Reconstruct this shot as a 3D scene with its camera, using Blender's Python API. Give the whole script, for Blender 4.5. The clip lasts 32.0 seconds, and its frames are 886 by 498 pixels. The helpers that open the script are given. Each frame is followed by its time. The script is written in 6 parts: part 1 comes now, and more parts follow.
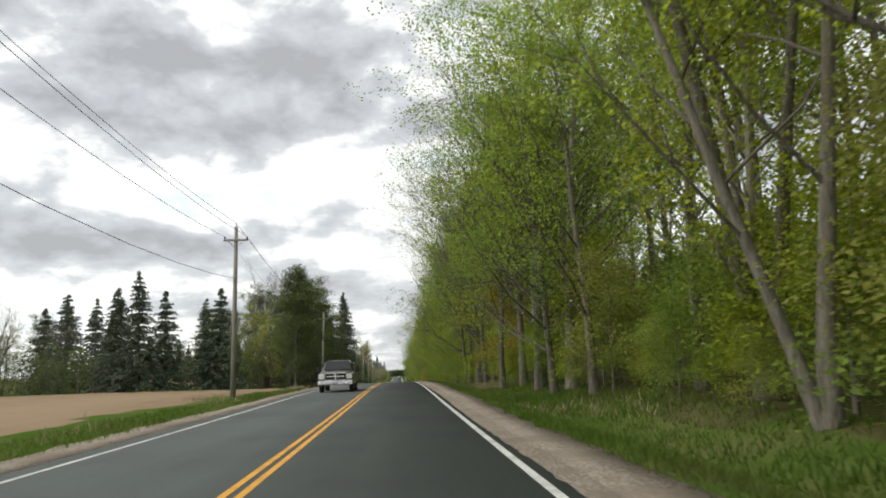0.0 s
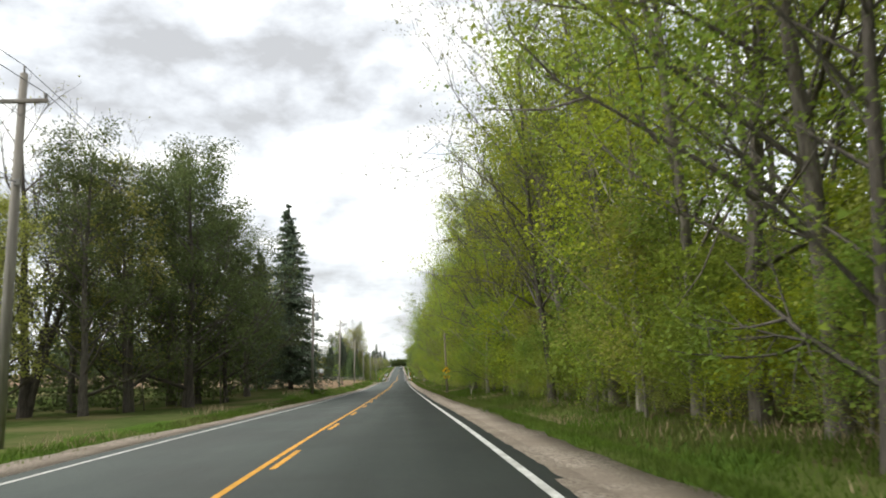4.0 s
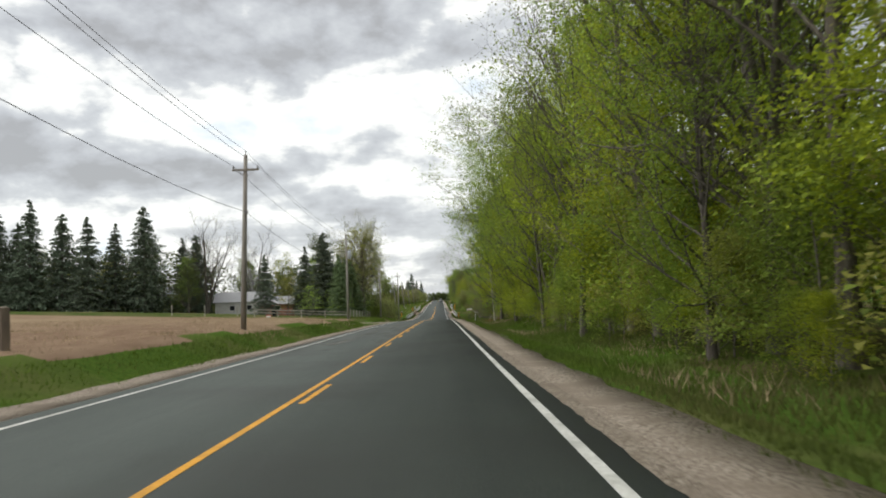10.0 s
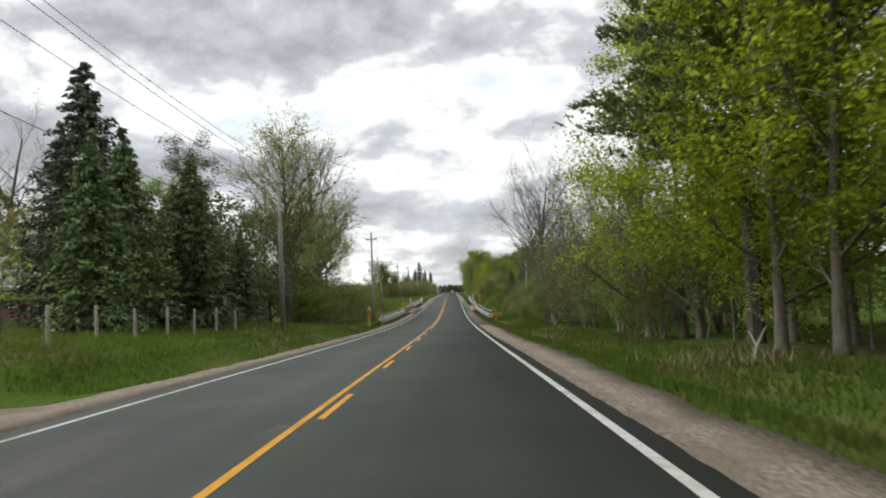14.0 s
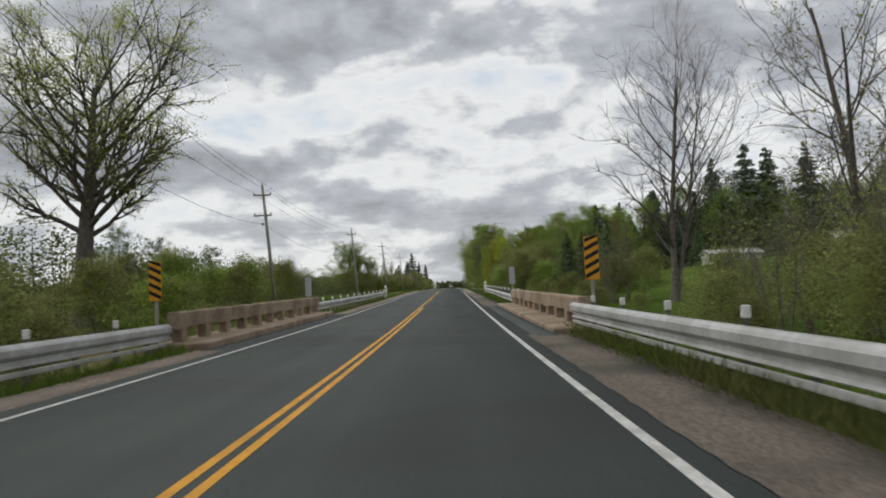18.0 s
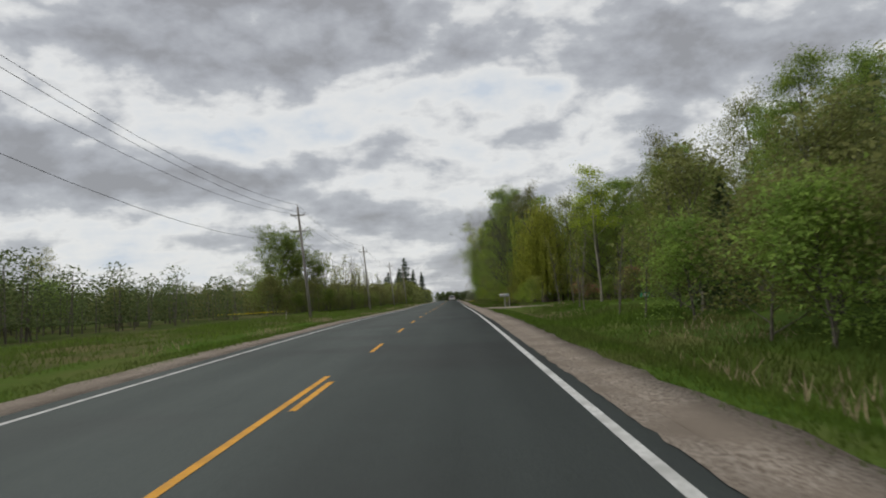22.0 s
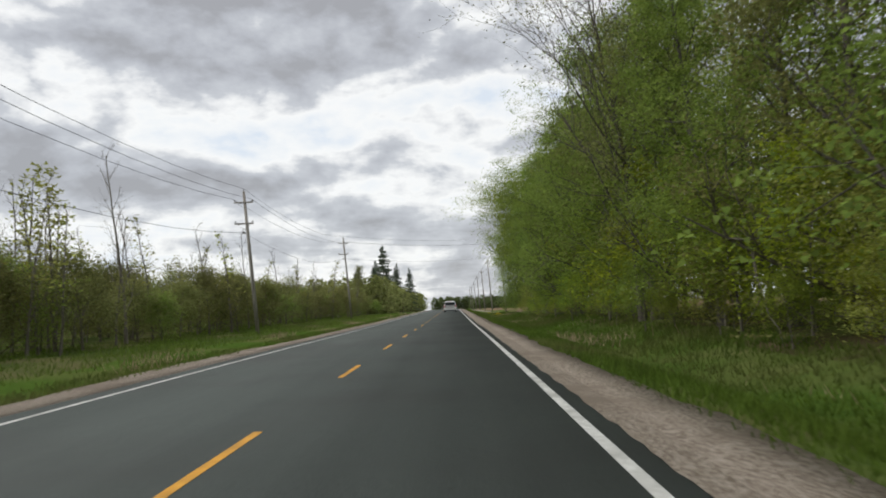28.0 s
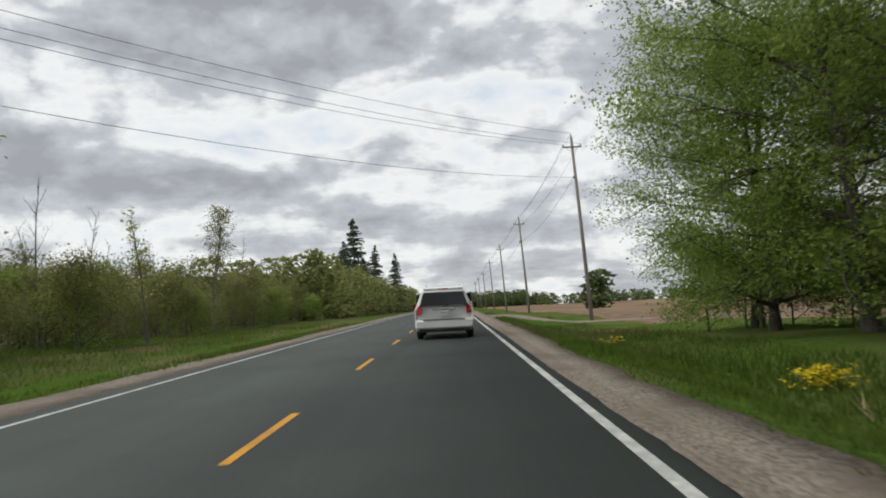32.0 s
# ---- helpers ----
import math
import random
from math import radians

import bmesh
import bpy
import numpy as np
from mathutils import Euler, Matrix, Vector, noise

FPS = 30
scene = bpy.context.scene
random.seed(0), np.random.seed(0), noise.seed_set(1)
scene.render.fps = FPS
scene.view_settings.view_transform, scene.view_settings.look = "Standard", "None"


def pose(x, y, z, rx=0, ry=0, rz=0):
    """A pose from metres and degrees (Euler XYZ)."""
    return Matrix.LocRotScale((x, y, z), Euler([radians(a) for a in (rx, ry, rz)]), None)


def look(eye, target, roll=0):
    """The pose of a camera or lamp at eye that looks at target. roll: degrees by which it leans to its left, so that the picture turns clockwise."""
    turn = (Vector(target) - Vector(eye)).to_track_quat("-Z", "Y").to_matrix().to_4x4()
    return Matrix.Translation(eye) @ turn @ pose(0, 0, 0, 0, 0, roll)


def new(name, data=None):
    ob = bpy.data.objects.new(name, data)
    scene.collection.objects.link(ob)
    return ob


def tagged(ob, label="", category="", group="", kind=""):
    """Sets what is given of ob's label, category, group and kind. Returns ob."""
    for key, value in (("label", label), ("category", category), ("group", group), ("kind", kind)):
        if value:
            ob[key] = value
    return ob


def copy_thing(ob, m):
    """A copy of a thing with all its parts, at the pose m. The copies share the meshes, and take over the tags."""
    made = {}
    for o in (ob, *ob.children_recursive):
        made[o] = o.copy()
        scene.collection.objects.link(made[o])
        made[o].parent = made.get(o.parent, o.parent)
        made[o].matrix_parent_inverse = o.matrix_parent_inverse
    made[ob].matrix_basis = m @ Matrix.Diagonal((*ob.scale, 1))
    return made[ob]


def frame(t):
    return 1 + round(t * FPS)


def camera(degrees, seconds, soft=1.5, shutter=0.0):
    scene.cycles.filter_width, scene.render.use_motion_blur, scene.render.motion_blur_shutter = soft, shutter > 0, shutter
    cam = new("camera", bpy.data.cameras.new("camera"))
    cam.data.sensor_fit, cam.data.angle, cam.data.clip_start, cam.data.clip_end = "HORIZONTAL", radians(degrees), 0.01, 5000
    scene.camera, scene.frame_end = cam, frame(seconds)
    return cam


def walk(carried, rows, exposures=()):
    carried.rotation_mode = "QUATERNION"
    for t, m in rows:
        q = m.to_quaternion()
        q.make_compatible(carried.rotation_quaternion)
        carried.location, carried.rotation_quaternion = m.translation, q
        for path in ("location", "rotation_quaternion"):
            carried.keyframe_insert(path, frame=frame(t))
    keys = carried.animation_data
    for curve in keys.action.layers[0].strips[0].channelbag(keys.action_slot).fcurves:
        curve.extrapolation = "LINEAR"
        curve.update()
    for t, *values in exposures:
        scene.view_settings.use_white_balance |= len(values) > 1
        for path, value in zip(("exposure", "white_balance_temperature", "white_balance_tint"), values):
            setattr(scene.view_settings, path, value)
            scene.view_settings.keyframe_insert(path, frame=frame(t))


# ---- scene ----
cam = camera(59.0, 32.0, soft=1.9, shutter=0.12)

# road profile: grade in percent every 40 m along y, from y = -40
SLOPES = [0.32, 1.15, 1.67, 0.16, -1.91, -1.55, -1.6, -0.86, -0.56, -0.94, -1.96, -1.31, 0.63, 1.82, 2.02, 1.96, 0.96, 1.02, 1.61, 0.78, 1.12, 1.17, 1.04, 0.79, 0.6, 0.45, 0.33, 0.23, 0.15, 0.09, 0.02]
PATH = [
    (0, 1.894, 1.72, 1.356, 9.25, 2.12, -3.14), (0.5, 1.946, 13.98, 1.510, 9.17, 2.17, -3.43), (1, 1.951, 26.55, 1.688, 9.01, 2.13, -3.30),
    (1.5, 1.941, 38.76, 1.880, 8.92, 2.15, -3.30), (2, 1.936, 50.76, 2.056, 8.67, 2.17, -3.43), (2.5, 1.938, 62.53, 2.168, 8.66, 2.16, -3.37),
    (4.5, 2.001, 107.05, 2.115, 8.24, 2.28, -2.75), (5, 2.006, 118.73, 1.937, 7.39, 2.15, -2.27), (5.5, 2.018, 130.65, 1.705, 6.57, 2.26, -1.88),
    (6, 2.039, 142.45, 1.486, 6.06, 2.41, -1.50), (6.5, 2.022, 154.61, 1.288, 5.63, 2.42, -1.17), (7, 2.020, 166.50, 1.108, 5.28, 2.60, -0.88),
    (7.5, 2.035, 178.61, 0.919, 4.92, 2.78, -0.64), (8, 2.069, 190.75, 0.728, 4.64, 2.77, -0.46), (8.5, 2.116, 202.75, 0.540, 4.39, 2.59, -0.49),
    (9, 2.171, 214.84, 0.366, 4.17, 2.46, -0.38), (9.5, 2.225, 227.21, 0.210, 4.02, 2.35, -0.31), (10, 2.251, 239.63, 0.084, 3.97, 2.26, -0.13),
    (10.5, 2.219, 251.90, -0.009, 3.83, 2.31, 0.06), (11, 2.190, 264.25, -0.092, 3.66, 2.26, 0.24), (11.5, 2.161, 276.51, -0.176, 3.70, 2.23, 0.37),
    (12, 2.116, 289.01, -0.260, 3.68, 2.34, 0.55), (12.5, 2.056, 301.80, -0.350, 3.62, 2.48, 0.71), (13, 1.999, 314.74, -0.456, 3.56, 2.49, 0.83),
    (13.5, 1.939, 327.43, -0.585, 3.57, 2.44, 0.79), (14, 1.851, 340.41, -0.751, 3.56, 2.52, 0.73), (14.5, 1.787, 353.26, -0.949, 3.48, 2.46, 0.74),
    (16.5, 1.644, 402.37, -1.717, 3.39, 1.56, 0.55), (17, 1.754, 414.96, -1.853, 3.23, 1.95, 0.66), (17.5, 1.858, 427.79, -1.906, 3.31, 2.34, 0.67),
    (18, 1.916, 440.85, -1.867, 3.45, 2.58, 0.65), (18.5, 1.934, 453.87, -1.756, 3.49, 2.43, 0.74), (19, 1.944, 466.82, -1.596, 3.71, 2.37, 0.75),
    (19.5, 1.988, 479.53, -1.388, 3.68, 2.50, 0.83), (20, 2.000, 492.34, -1.146, 3.83, 2.57, 0.77), (20.5, 1.998, 505.11, -0.896, 4.07, 2.67, 0.70),
    (21, 2.016, 517.67, -0.645, 4.20, 2.70, 0.75), (21.5, 2.045, 530.01, -0.397, 4.19, 2.91, 0.75), (22, 2.087, 542.18, -0.162, 4.24, 3.15, 0.77),
    (22.5, 2.134, 554.23, 0.059, 4.34, 3.08, 0.75), (23, 2.150, 566.45, 0.279, 4.51, 2.97, 0.76), (23.5, 2.125, 579.06, 0.490, 4.49, 2.74, 0.79),
    (24, 2.110, 591.61, 0.665, 4.49, 2.63, 0.81), (24.5, 2.125, 604.08, 0.796, 4.53, 2.65, 0.83), (25, 2.139, 616.35, 0.919, 4.61, 2.59, 0.88),
    (25.5, 2.156, 628.42, 1.053, 4.59, 2.92, 0.89), (27.5, 2.201, 676.19, 1.585, 4.66, 2.35, 0.74), (28, 2.221, 688.21, 1.780, 4.67, 2.54, 0.77),
    (28.5, 2.199, 700.41, 1.952, 4.64, 2.48, 0.78), (29, 2.183, 712.62, 2.088, 4.60, 2.20, 0.72), (29.5, 2.193, 724.72, 2.190, 4.53, 2.09, 0.72),
    (30, 2.198, 736.87, 2.294, 4.54, 2.08, 0.70), (30.5, 2.177, 749.14, 2.413, 4.47, 2.39, 0.70), (31, 2.144, 761.49, 2.545, 4.56, 2.62, 0.81),
    (31.5, 2.116, 773.77, 2.673, 4.51, 2.68, 0.85), (32, 2.082, 786.03, 2.784, 4.50, 2.94, 0.85),
]

KY0, KSTEP = -40.0, 40.0
_zk = [0.0]
for _a, _b in zip(SLOPES[:-1], SLOPES[1:]):
    _zk.append(_zk[-1] + (_a + _b) / 200 * KSTEP)


def raw_profile(y):
    """Height of the road's surface at y (numpy array or number)."""
    y = np.asarray(y, dtype=float)
    s = np.array(SLOPES) / 100
    zk = np.array(_zk)
    k = np.clip(((y - KY0) // KSTEP).astype(int), 0, len(s) - 2)
    u = np.clip((y - KY0) / KSTEP - k, 0, 1)
    z = zk[k] + KSTEP * (s[k] * u + (s[k + 1] - s[k]) * u * u / 2)
    z = z + np.minimum(y - KY0, 0) * s[0]
    return z


_zero = float(raw_profile(0.0))


def profile(y):
    return raw_profile(y) - _zero


def road_z(y):
    return float(profile(y))


rows = [(t, pose(x, y, z, 90 + pitch, roll, yaw)) for t, x, y, z, pitch, roll, yaw in PATH]
EXPOSURES = [(0, 0.58), (2, 0.75), (4, 1.05), (5.5, 1.42), (6.2, 1.35), (7.5, 0.80), (9, 0.52), (13, 0.52), (15, 0.42), (17, 0.22), (19, -0.03), (22, -0.06), (24, 0.06), (28, 0.28), (32, 0.18)]
walk(cam, rows, [(t, stops, 6750 if t < 14 else 6600, 6 if t < 14 else 8) for t, stops in EXPOSURES])

# ---- sky, sun ----
world = bpy.data.worlds.new("overcast_sky")
scene.world = world
world.use_nodes = True
wn, wl = world.node_tree.nodes, world.node_tree.links
wn.clear()


def wnode(kind, **inputs):
    n = wn.new(kind)
    for k, v in inputs.items():
        n.inputs[k].default_value = v
    return n


def wmath(op, a, b=None, clamp=False):
    n = wn.new("ShaderNodeMath")
    n.operation = op
    n.use_clamp = clamp
    for i, v in enumerate((a, b)):
        if v is None:
            continue
        if isinstance(v, (int, float)):
            n.inputs[i].default_value = v
        else:
            wl.new(v, n.inputs[i])
    return n.outputs[0]


SUN_AZ, SUN_EL = -98.0, 46.0
sky = wn.new("ShaderNodeTexSky")
sky.sky_type = "NISHITA"
sky.sun_disc = False
sky.sun_elevation, sky.sun_rotation = radians(SUN_EL), radians(SUN_AZ)
tc = wn.new("ShaderNodeTexCoord")
sep = wn.new("ShaderNodeSeparateXYZ")
wl.new(tc.outputs["Generated"], sep.inputs[0])
zz = wmath("ADD", wmath("MAXIMUM", sep.outputs[2], 0.0), 0.12)
du, dv = wmath("DIVIDE", sep.outputs[0], zz), wmath("DIVIDE", sep.outputs[1], zz)
deck = wn.new("ShaderNodeCombineXYZ")
wl.new(du, deck.inputs[0])
wl.new(dv, deck.inputs[1])


def wnoise(scale, detail, rough, offset, distortion=0.0):
    m = wn.new("ShaderNodeVectorMath")
    m.operation = "ADD"
    wl.new(deck.outputs[0], m.inputs[0])
    m.inputs[1].default_value = offset
    n = wnode("ShaderNodeTexNoise", Scale=scale, Detail=detail, Roughness=rough, Distortion=distortion)
    wl.new(m.outputs[0], n.inputs["Vector"])
    return n.outputs[0]


def cloud_bank(u0, v0, ru, rv):
    """Soft round bank of cloud in the deck's plane: 1 in its middle, 0 outside."""
    a = wmath("POWER", wmath("DIVIDE", wmath("SUBTRACT", du, u0), ru), 2)
    b = wmath("POWER", wmath("DIVIDE", wmath("SUBTRACT", dv, v0), rv), 2)
    return wmath("SUBTRACT", 1.0, wmath("ADD", a, b), True)


puff = wn.new("ShaderNodeVectorMath")
puff.operation = "MULTIPLY"
wl.new(tc.outputs["Generated"], puff.inputs[0])
puff.inputs[1].default_value = (1.0, 1.0, 1.8)


def billow(scale, detail, rough, offset):
    """Cloud noise over the dome, wider than high."""
    m = wn.new("ShaderNodeVectorMath")
    m.operation = "ADD"
    wl.new(puff.outputs[0], m.inputs[0])
    m.inputs[1].default_value = offset
    n = wnode("ShaderNodeTexNoise", Scale=scale, Detail=detail, Roughness=rough, Distortion=0.12)
    wl.new(m.outputs[0], n.inputs["Vector"])
    return n.outputs[0]


big = wnoise(0.75, 4.0, 0.5, (3.1, 7.7, 0.0), 0.2)
fine = billow(6.5, 9.0, 0.56, (1.3, 4.2, 2.0))
above = billow(6.5, 9.0, 0.56, (1.3, 4.2, 2.045))
far_puffs = wnoise(2.6, 8.0, 0.54, (1.3, 4.2, 2.0), 0.3)
dens = wmath("ADD", wmath("MULTIPLY", wmath("SUBTRACT", big, 0.24), 0.42), wmath("SUBTRACT", wmath("MULTIPLY", fine, 0.95), 0.165))
dens = wmath("ADD", dens, wmath("SUBTRACT", wmath("MULTIPLY", far_puffs, 0.44), 0.10))
# rounded heads of cumulus
heads = wmath("ABSOLUTE", wmath("SUBTRACT", wmath("MULTIPLY", billow(9.0, 6.0, 0.5, (7.3, 1.2, 5.0)), 2.0), 1.0))
dens = wmath("SUBTRACT", dens, wmath("MULTIPLY", wmath("SUBTRACT", heads, 0.20), 0.42))
# sunlit tops over grey bases
dens = wmath("SUBTRACT", dens, wmath("MULTIPLY", wmath("SUBTRACT", fine, above), 1.2))
for _bank, _w in ((cloud_bank(-0.36, 2.05, 0.66, 0.52), 0.22), (cloud_bank(-0.95, 1.75, 0.6, 0.6), 0.20), (cloud_bank(0.75, 1.7, 0.6, 0.45), 0.08), (cloud_bank(-1.35, 3.1, 1.0, 0.75), 0.26), (cloud_bank(0.85, 2.3, 0.6, 0.34), 0.13), (cloud_bank(0.35, 3.0, 0.32, 0.16), 0.09), (cloud_bank(0.14, 2.52, 0.34, 0.22), -0.14), (cloud_bank(-0.6, 2.85, 0.36, 0.24), -0.12)):
    dens = wmath("ADD", dens, wmath("MULTIPLY", _bank, _w))
ramp = wn.new("ShaderNodeValToRGB")
wl.new(dens, ramp.inputs[0])
els = ramp.color_ramp.elements
els[0].position, els[0].color = 0.27, (0.72, 0.79, 0.90, 1)
els[1].position, els[1].color = 0.86, (0.38, 0.385, 0.415, 1)
for _p, _c in ((0.38, (0.86, 0.89, 0.94, 1)), (0.50, (0.95, 0.955, 0.97, 1)), (0.57, (0.80, 0.81, 0.84, 1)), (0.64, (0.58, 0.60, 0.65, 1)), (0.74, (0.485, 0.50, 0.55, 1))):
    e = els.new(_p)
    e.color = _c
bg_sky = wnode("ShaderNodeBackground", Strength=0.10)
wl.new(sky.outputs[0], bg_sky.inputs[0])
bg_cloud = wnode("ShaderNodeBackground", Strength=0.86)
wl.new(ramp.outputs[0], bg_cloud.inputs[0])
mixw = wnode("ShaderNodeMixShader", Fac=0.93)
wl.new(bg_sky.outputs[0], mixw.inputs[1])
wl.new(bg_cloud.outputs[0], mixw.inputs[2])
wout = wn.new("ShaderNodeOutputWorld")
wl.new(mixw.outputs[0], wout.inputs[0])

sun = new("sun", bpy.data.lights.new("sun", "SUN"))
sun.data.energy, sun.data.angle, sun.data.color = 1.5, radians(60), (1.0, 0.97, 0.92)
_saz, _sel = radians(SUN_AZ), radians(SUN_EL)
sun.matrix_world = look((60 * math.sin(_saz) * math.cos(_sel), 60 * math.cos(_saz) * math.cos(_sel), 60 * math.sin(_sel)), (0, 0, 0))


# ---- materials ----
def material(name, c1, c2, scale=3.0, rough=0.8, bump=0.2, bump_scale=40.0, c3=None, scale3=0.4, metal=0.0, spec=0.3, rand=0.0, island=0.0, transl=0.0, stretch=(1, 1, 1), band=(0.35, 0.65)):
    """Two-scale mottled surface: c1 to c2 by fine noise, c3 in large patches, with bump."""
    m = bpy.data.materials.new(name)
    m.use_nodes = True
    n, l = m.node_tree.nodes, m.node_tree.links
    b = n["Principled BSDF"]
    b.inputs["Roughness"].default_value = rough
    b.inputs["Metallic"].default_value = metal
    b.inputs["Specular IOR Level"].default_value = spec
    t = n.new("ShaderNodeTexCoord")
    mp = n.new("ShaderNodeMapping")
    mp.inputs["Scale"].default_value = stretch
    l.new(t.outputs["Object"], mp.inputs[0])

    def noise_tex(s, d):
        k = n.new("ShaderNodeTexNoise")
        k.inputs["Scale"].default_value, k.inputs["Detail"].default_value = s, d
        l.new(mp.outputs[0], k.inputs["Vector"])
        return k.outputs[0]

    def spread(fac, lo, hi):
        k = n.new("ShaderNodeMapRange")
        k.inputs[1].default_value, k.inputs[2].default_value = lo, hi
        l.new(fac, k.inputs[0])
        return k.outputs[0]

    def mix(fac, a, bcol, kind="MIX"):
        k = n.new("ShaderNodeMix")
        k.data_type, k.blend_type = "RGBA", kind
        if isinstance(fac, float):
            k.inputs[0].default_value = fac
        else:
            l.new(fac, k.inputs[0])
        for i, v in ((6, a), (7, bcol)):
            if isinstance(v, tuple):
                k.inputs[i].default_value = (*v, 1)
            else:
                l.new(v, k.inputs[i])
        return k.outputs[2]

    col = mix(spread(noise_tex(scale, 6), *band), c1, c2)
    if c3:
        col = mix(spread(noise_tex(scale3, 4), 0.45, 0.65), col, c3)
    if rand or island:
        v = None
        if island:
            g = n.new("ShaderNodeNewGeometry")
            v = spread(g.outputs["Random Per Island"], 0, 1)
            k = n.new("ShaderNodeMapRange")
            k.inputs[3].default_value, k.inputs[4].default_value = 1 - island, 1 + island
            l.new(v, k.inputs[0])
            h = n.new("ShaderNodeHueSaturation")
            l.new(k.outputs[0], h.inputs["Value"])
            l.new(col, h.inputs["Color"])
            col = h.outputs[0]
        if rand:
            o = n.new("ShaderNodeObjectInfo")
            h = n.new("ShaderNodeHueSaturation")
            k = n.new("ShaderNodeMapRange")
            k.inputs[3].default_value, k.inputs[4].default_value = 1 - rand, 1 + rand
            l.new(o.outputs["Random"], k.inputs[0])
            l.new(k.outputs[0], h.inputs["Value"])
            k2 = n.new("ShaderNodeMapRange")
            k2.inputs[3].default_value, k2.inputs[4].default_value = 0.5 - rand * 0.06, 0.5 + rand * 0.05
            l.new(o.outputs["Random"], k2.inputs[0])
            l.new(k2.outputs[0], h.inputs["Hue"])
            l.new(col, h.inputs["Color"])
            col = h.outputs[0]
    l.new(col, b.inputs["Base Color"])
    if bump:
        bp = n.new("ShaderNodeBump")
        bp.inputs["Strength"].default_value = bump
        bp.inputs["Distance"].default_value = 0.05
        l.new(noise_tex(bump_scale, 5), bp.inputs["Height"])
        l.new(bp.outputs[0], b.inputs["Normal"])
    if transl:
        tr = n.new("ShaderNodeBsdfTranslucent")
        l.new(col, tr.inputs[0])
        ms = n.new("ShaderNodeMixShader")
        ms.inputs[0].default_value = transl
        l.new(b.outputs[0], ms.inputs[1])
        l.new(tr.outputs[0], ms.inputs[2])
        l.new(ms.outputs[0], n["Material Output"].inputs[0])
    return m


M = {}
M["asphalt"] = material("asphalt", (0.062, 0.072, 0.068), (0.092, 0.103, 0.098), 60, 0.9, 0.25, 160, (0.070, 0.076, 0.073), 0.25, spec=0.1)


def streaks(m, lo, hi, stretch, scale=1.0):
    """Long faint streaks along the lanes: worn wheel paths and dust."""
    n, l = m.node_tree.nodes, m.node_tree.links
    b = n["Principled BSDF"]
    src = b.inputs["Base Color"].links[0].from_socket
    t, mp, k, r, h = (n.new("ShaderNode" + q) for q in ("TexCoord", "Mapping", "TexNoise", "MapRange", "HueSaturation"))
    mp.inputs["Scale"].default_value = stretch
    k.inputs["Scale"].default_value, k.inputs["Detail"].default_value = scale, 5
    r.inputs[1].default_value, r.inputs[2].default_value, r.inputs[3].default_value, r.inputs[4].default_value = 0.35, 0.65, lo, hi
    l.new(t.outputs["Object"], mp.inputs[0])
    l.new(mp.outputs[0], k.inputs["Vector"])
    l.new(k.outputs[0], r.inputs[0])
    l.new(r.outputs[0], h.inputs["Value"])
    l.new(src, h.inputs["Color"])
    l.new(h.outputs[0], b.inputs["Base Color"])


streaks(M["asphalt"], 0.95, 1.10, (1.1, 0.02, 1), 1.0)
streaks(M["asphalt"], 0.95, 1.08, (0.5, 0.12, 1), 1.0)
M["patch"] = material("asphalt_stain", (0.016, 0.017, 0.017), (0.026, 0.027, 0.027), 30, 0.92, 0.15, 120, spec=0.1)
M["dust"] = material("pale_road_dust", (0.17, 0.165, 0.15), (0.26, 0.25, 0.23), 20, 0.95, 0.1, 60, spec=0.0)
_n, _l = M["dust"].node_tree.nodes, M["dust"].node_tree.links
_tc, _mp, _nz, _mr = (_n.new("ShaderNode" + q) for q in ("TexCoord", "Mapping", "TexNoise", "MapRange"))
_mp.inputs["Scale"].default_value = (1.5, 0.16, 1)
_nz.inputs["Scale"].default_value, _nz.inputs["Detail"].default_value = 1.0, 6
_mr.inputs[1].default_value, _mr.inputs[2].default_value, _mr.inputs[4].default_value = 0.48, 0.74, 0.60
_l.new(_tc.outputs["Object"], _mp.inputs[0])
_l.new(_mp.outputs[0], _nz.inputs["Vector"])
_l.new(_nz.outputs[0], _mr.inputs[0])
_l.new(_mr.outputs[0], _n["Principled BSDF"].inputs["Alpha"])
M["gravel"] = material("gravel", (0.19, 0.155, 0.125), (0.40, 0.345, 0.29), 20, 0.95, 1.0, 40, (0.235, 0.195, 0.158), 0.8, band=(0.42, 0.58), spec=0.05)
M["dirt"] = material("shoulder_dirt", (0.14, 0.118, 0.098), (0.27, 0.23, 0.195), 20, 0.95, 1.0, 40, (0.10, 0.095, 0.082), 0.35, band=(0.40, 0.62), spec=0.05)
M["white_paint"] = material("white_road_paint", (0.44, 0.44, 0.42), (0.64, 0.64, 0.62), 14, 0.8, 0.1, 90, (0.38, 0.38, 0.36), 2.0, spec=0.1)
M["yellow_paint"] = material("yellow_road_paint", (0.60, 0.28, 0.022), (0.72, 0.36, 0.035), 14, 0.7, 0.1, 90, (0.50, 0.25, 0.03), 2.0)
M["verge"] = material("verge_grass", (0.048, 0.090, 0.017), (0.082, 0.132, 0.025), 5, 0.95, 0.8, 14, (0.115, 0.125, 0.045), 0.18, spec=0.0)
M["lawn"] = material("lawn_grass", (0.050, 0.082, 0.020), (0.072, 0.110, 0.028), 6, 0.95, 0.9, 18, (0.085, 0.130, 0.026), 0.15, spec=0.0)
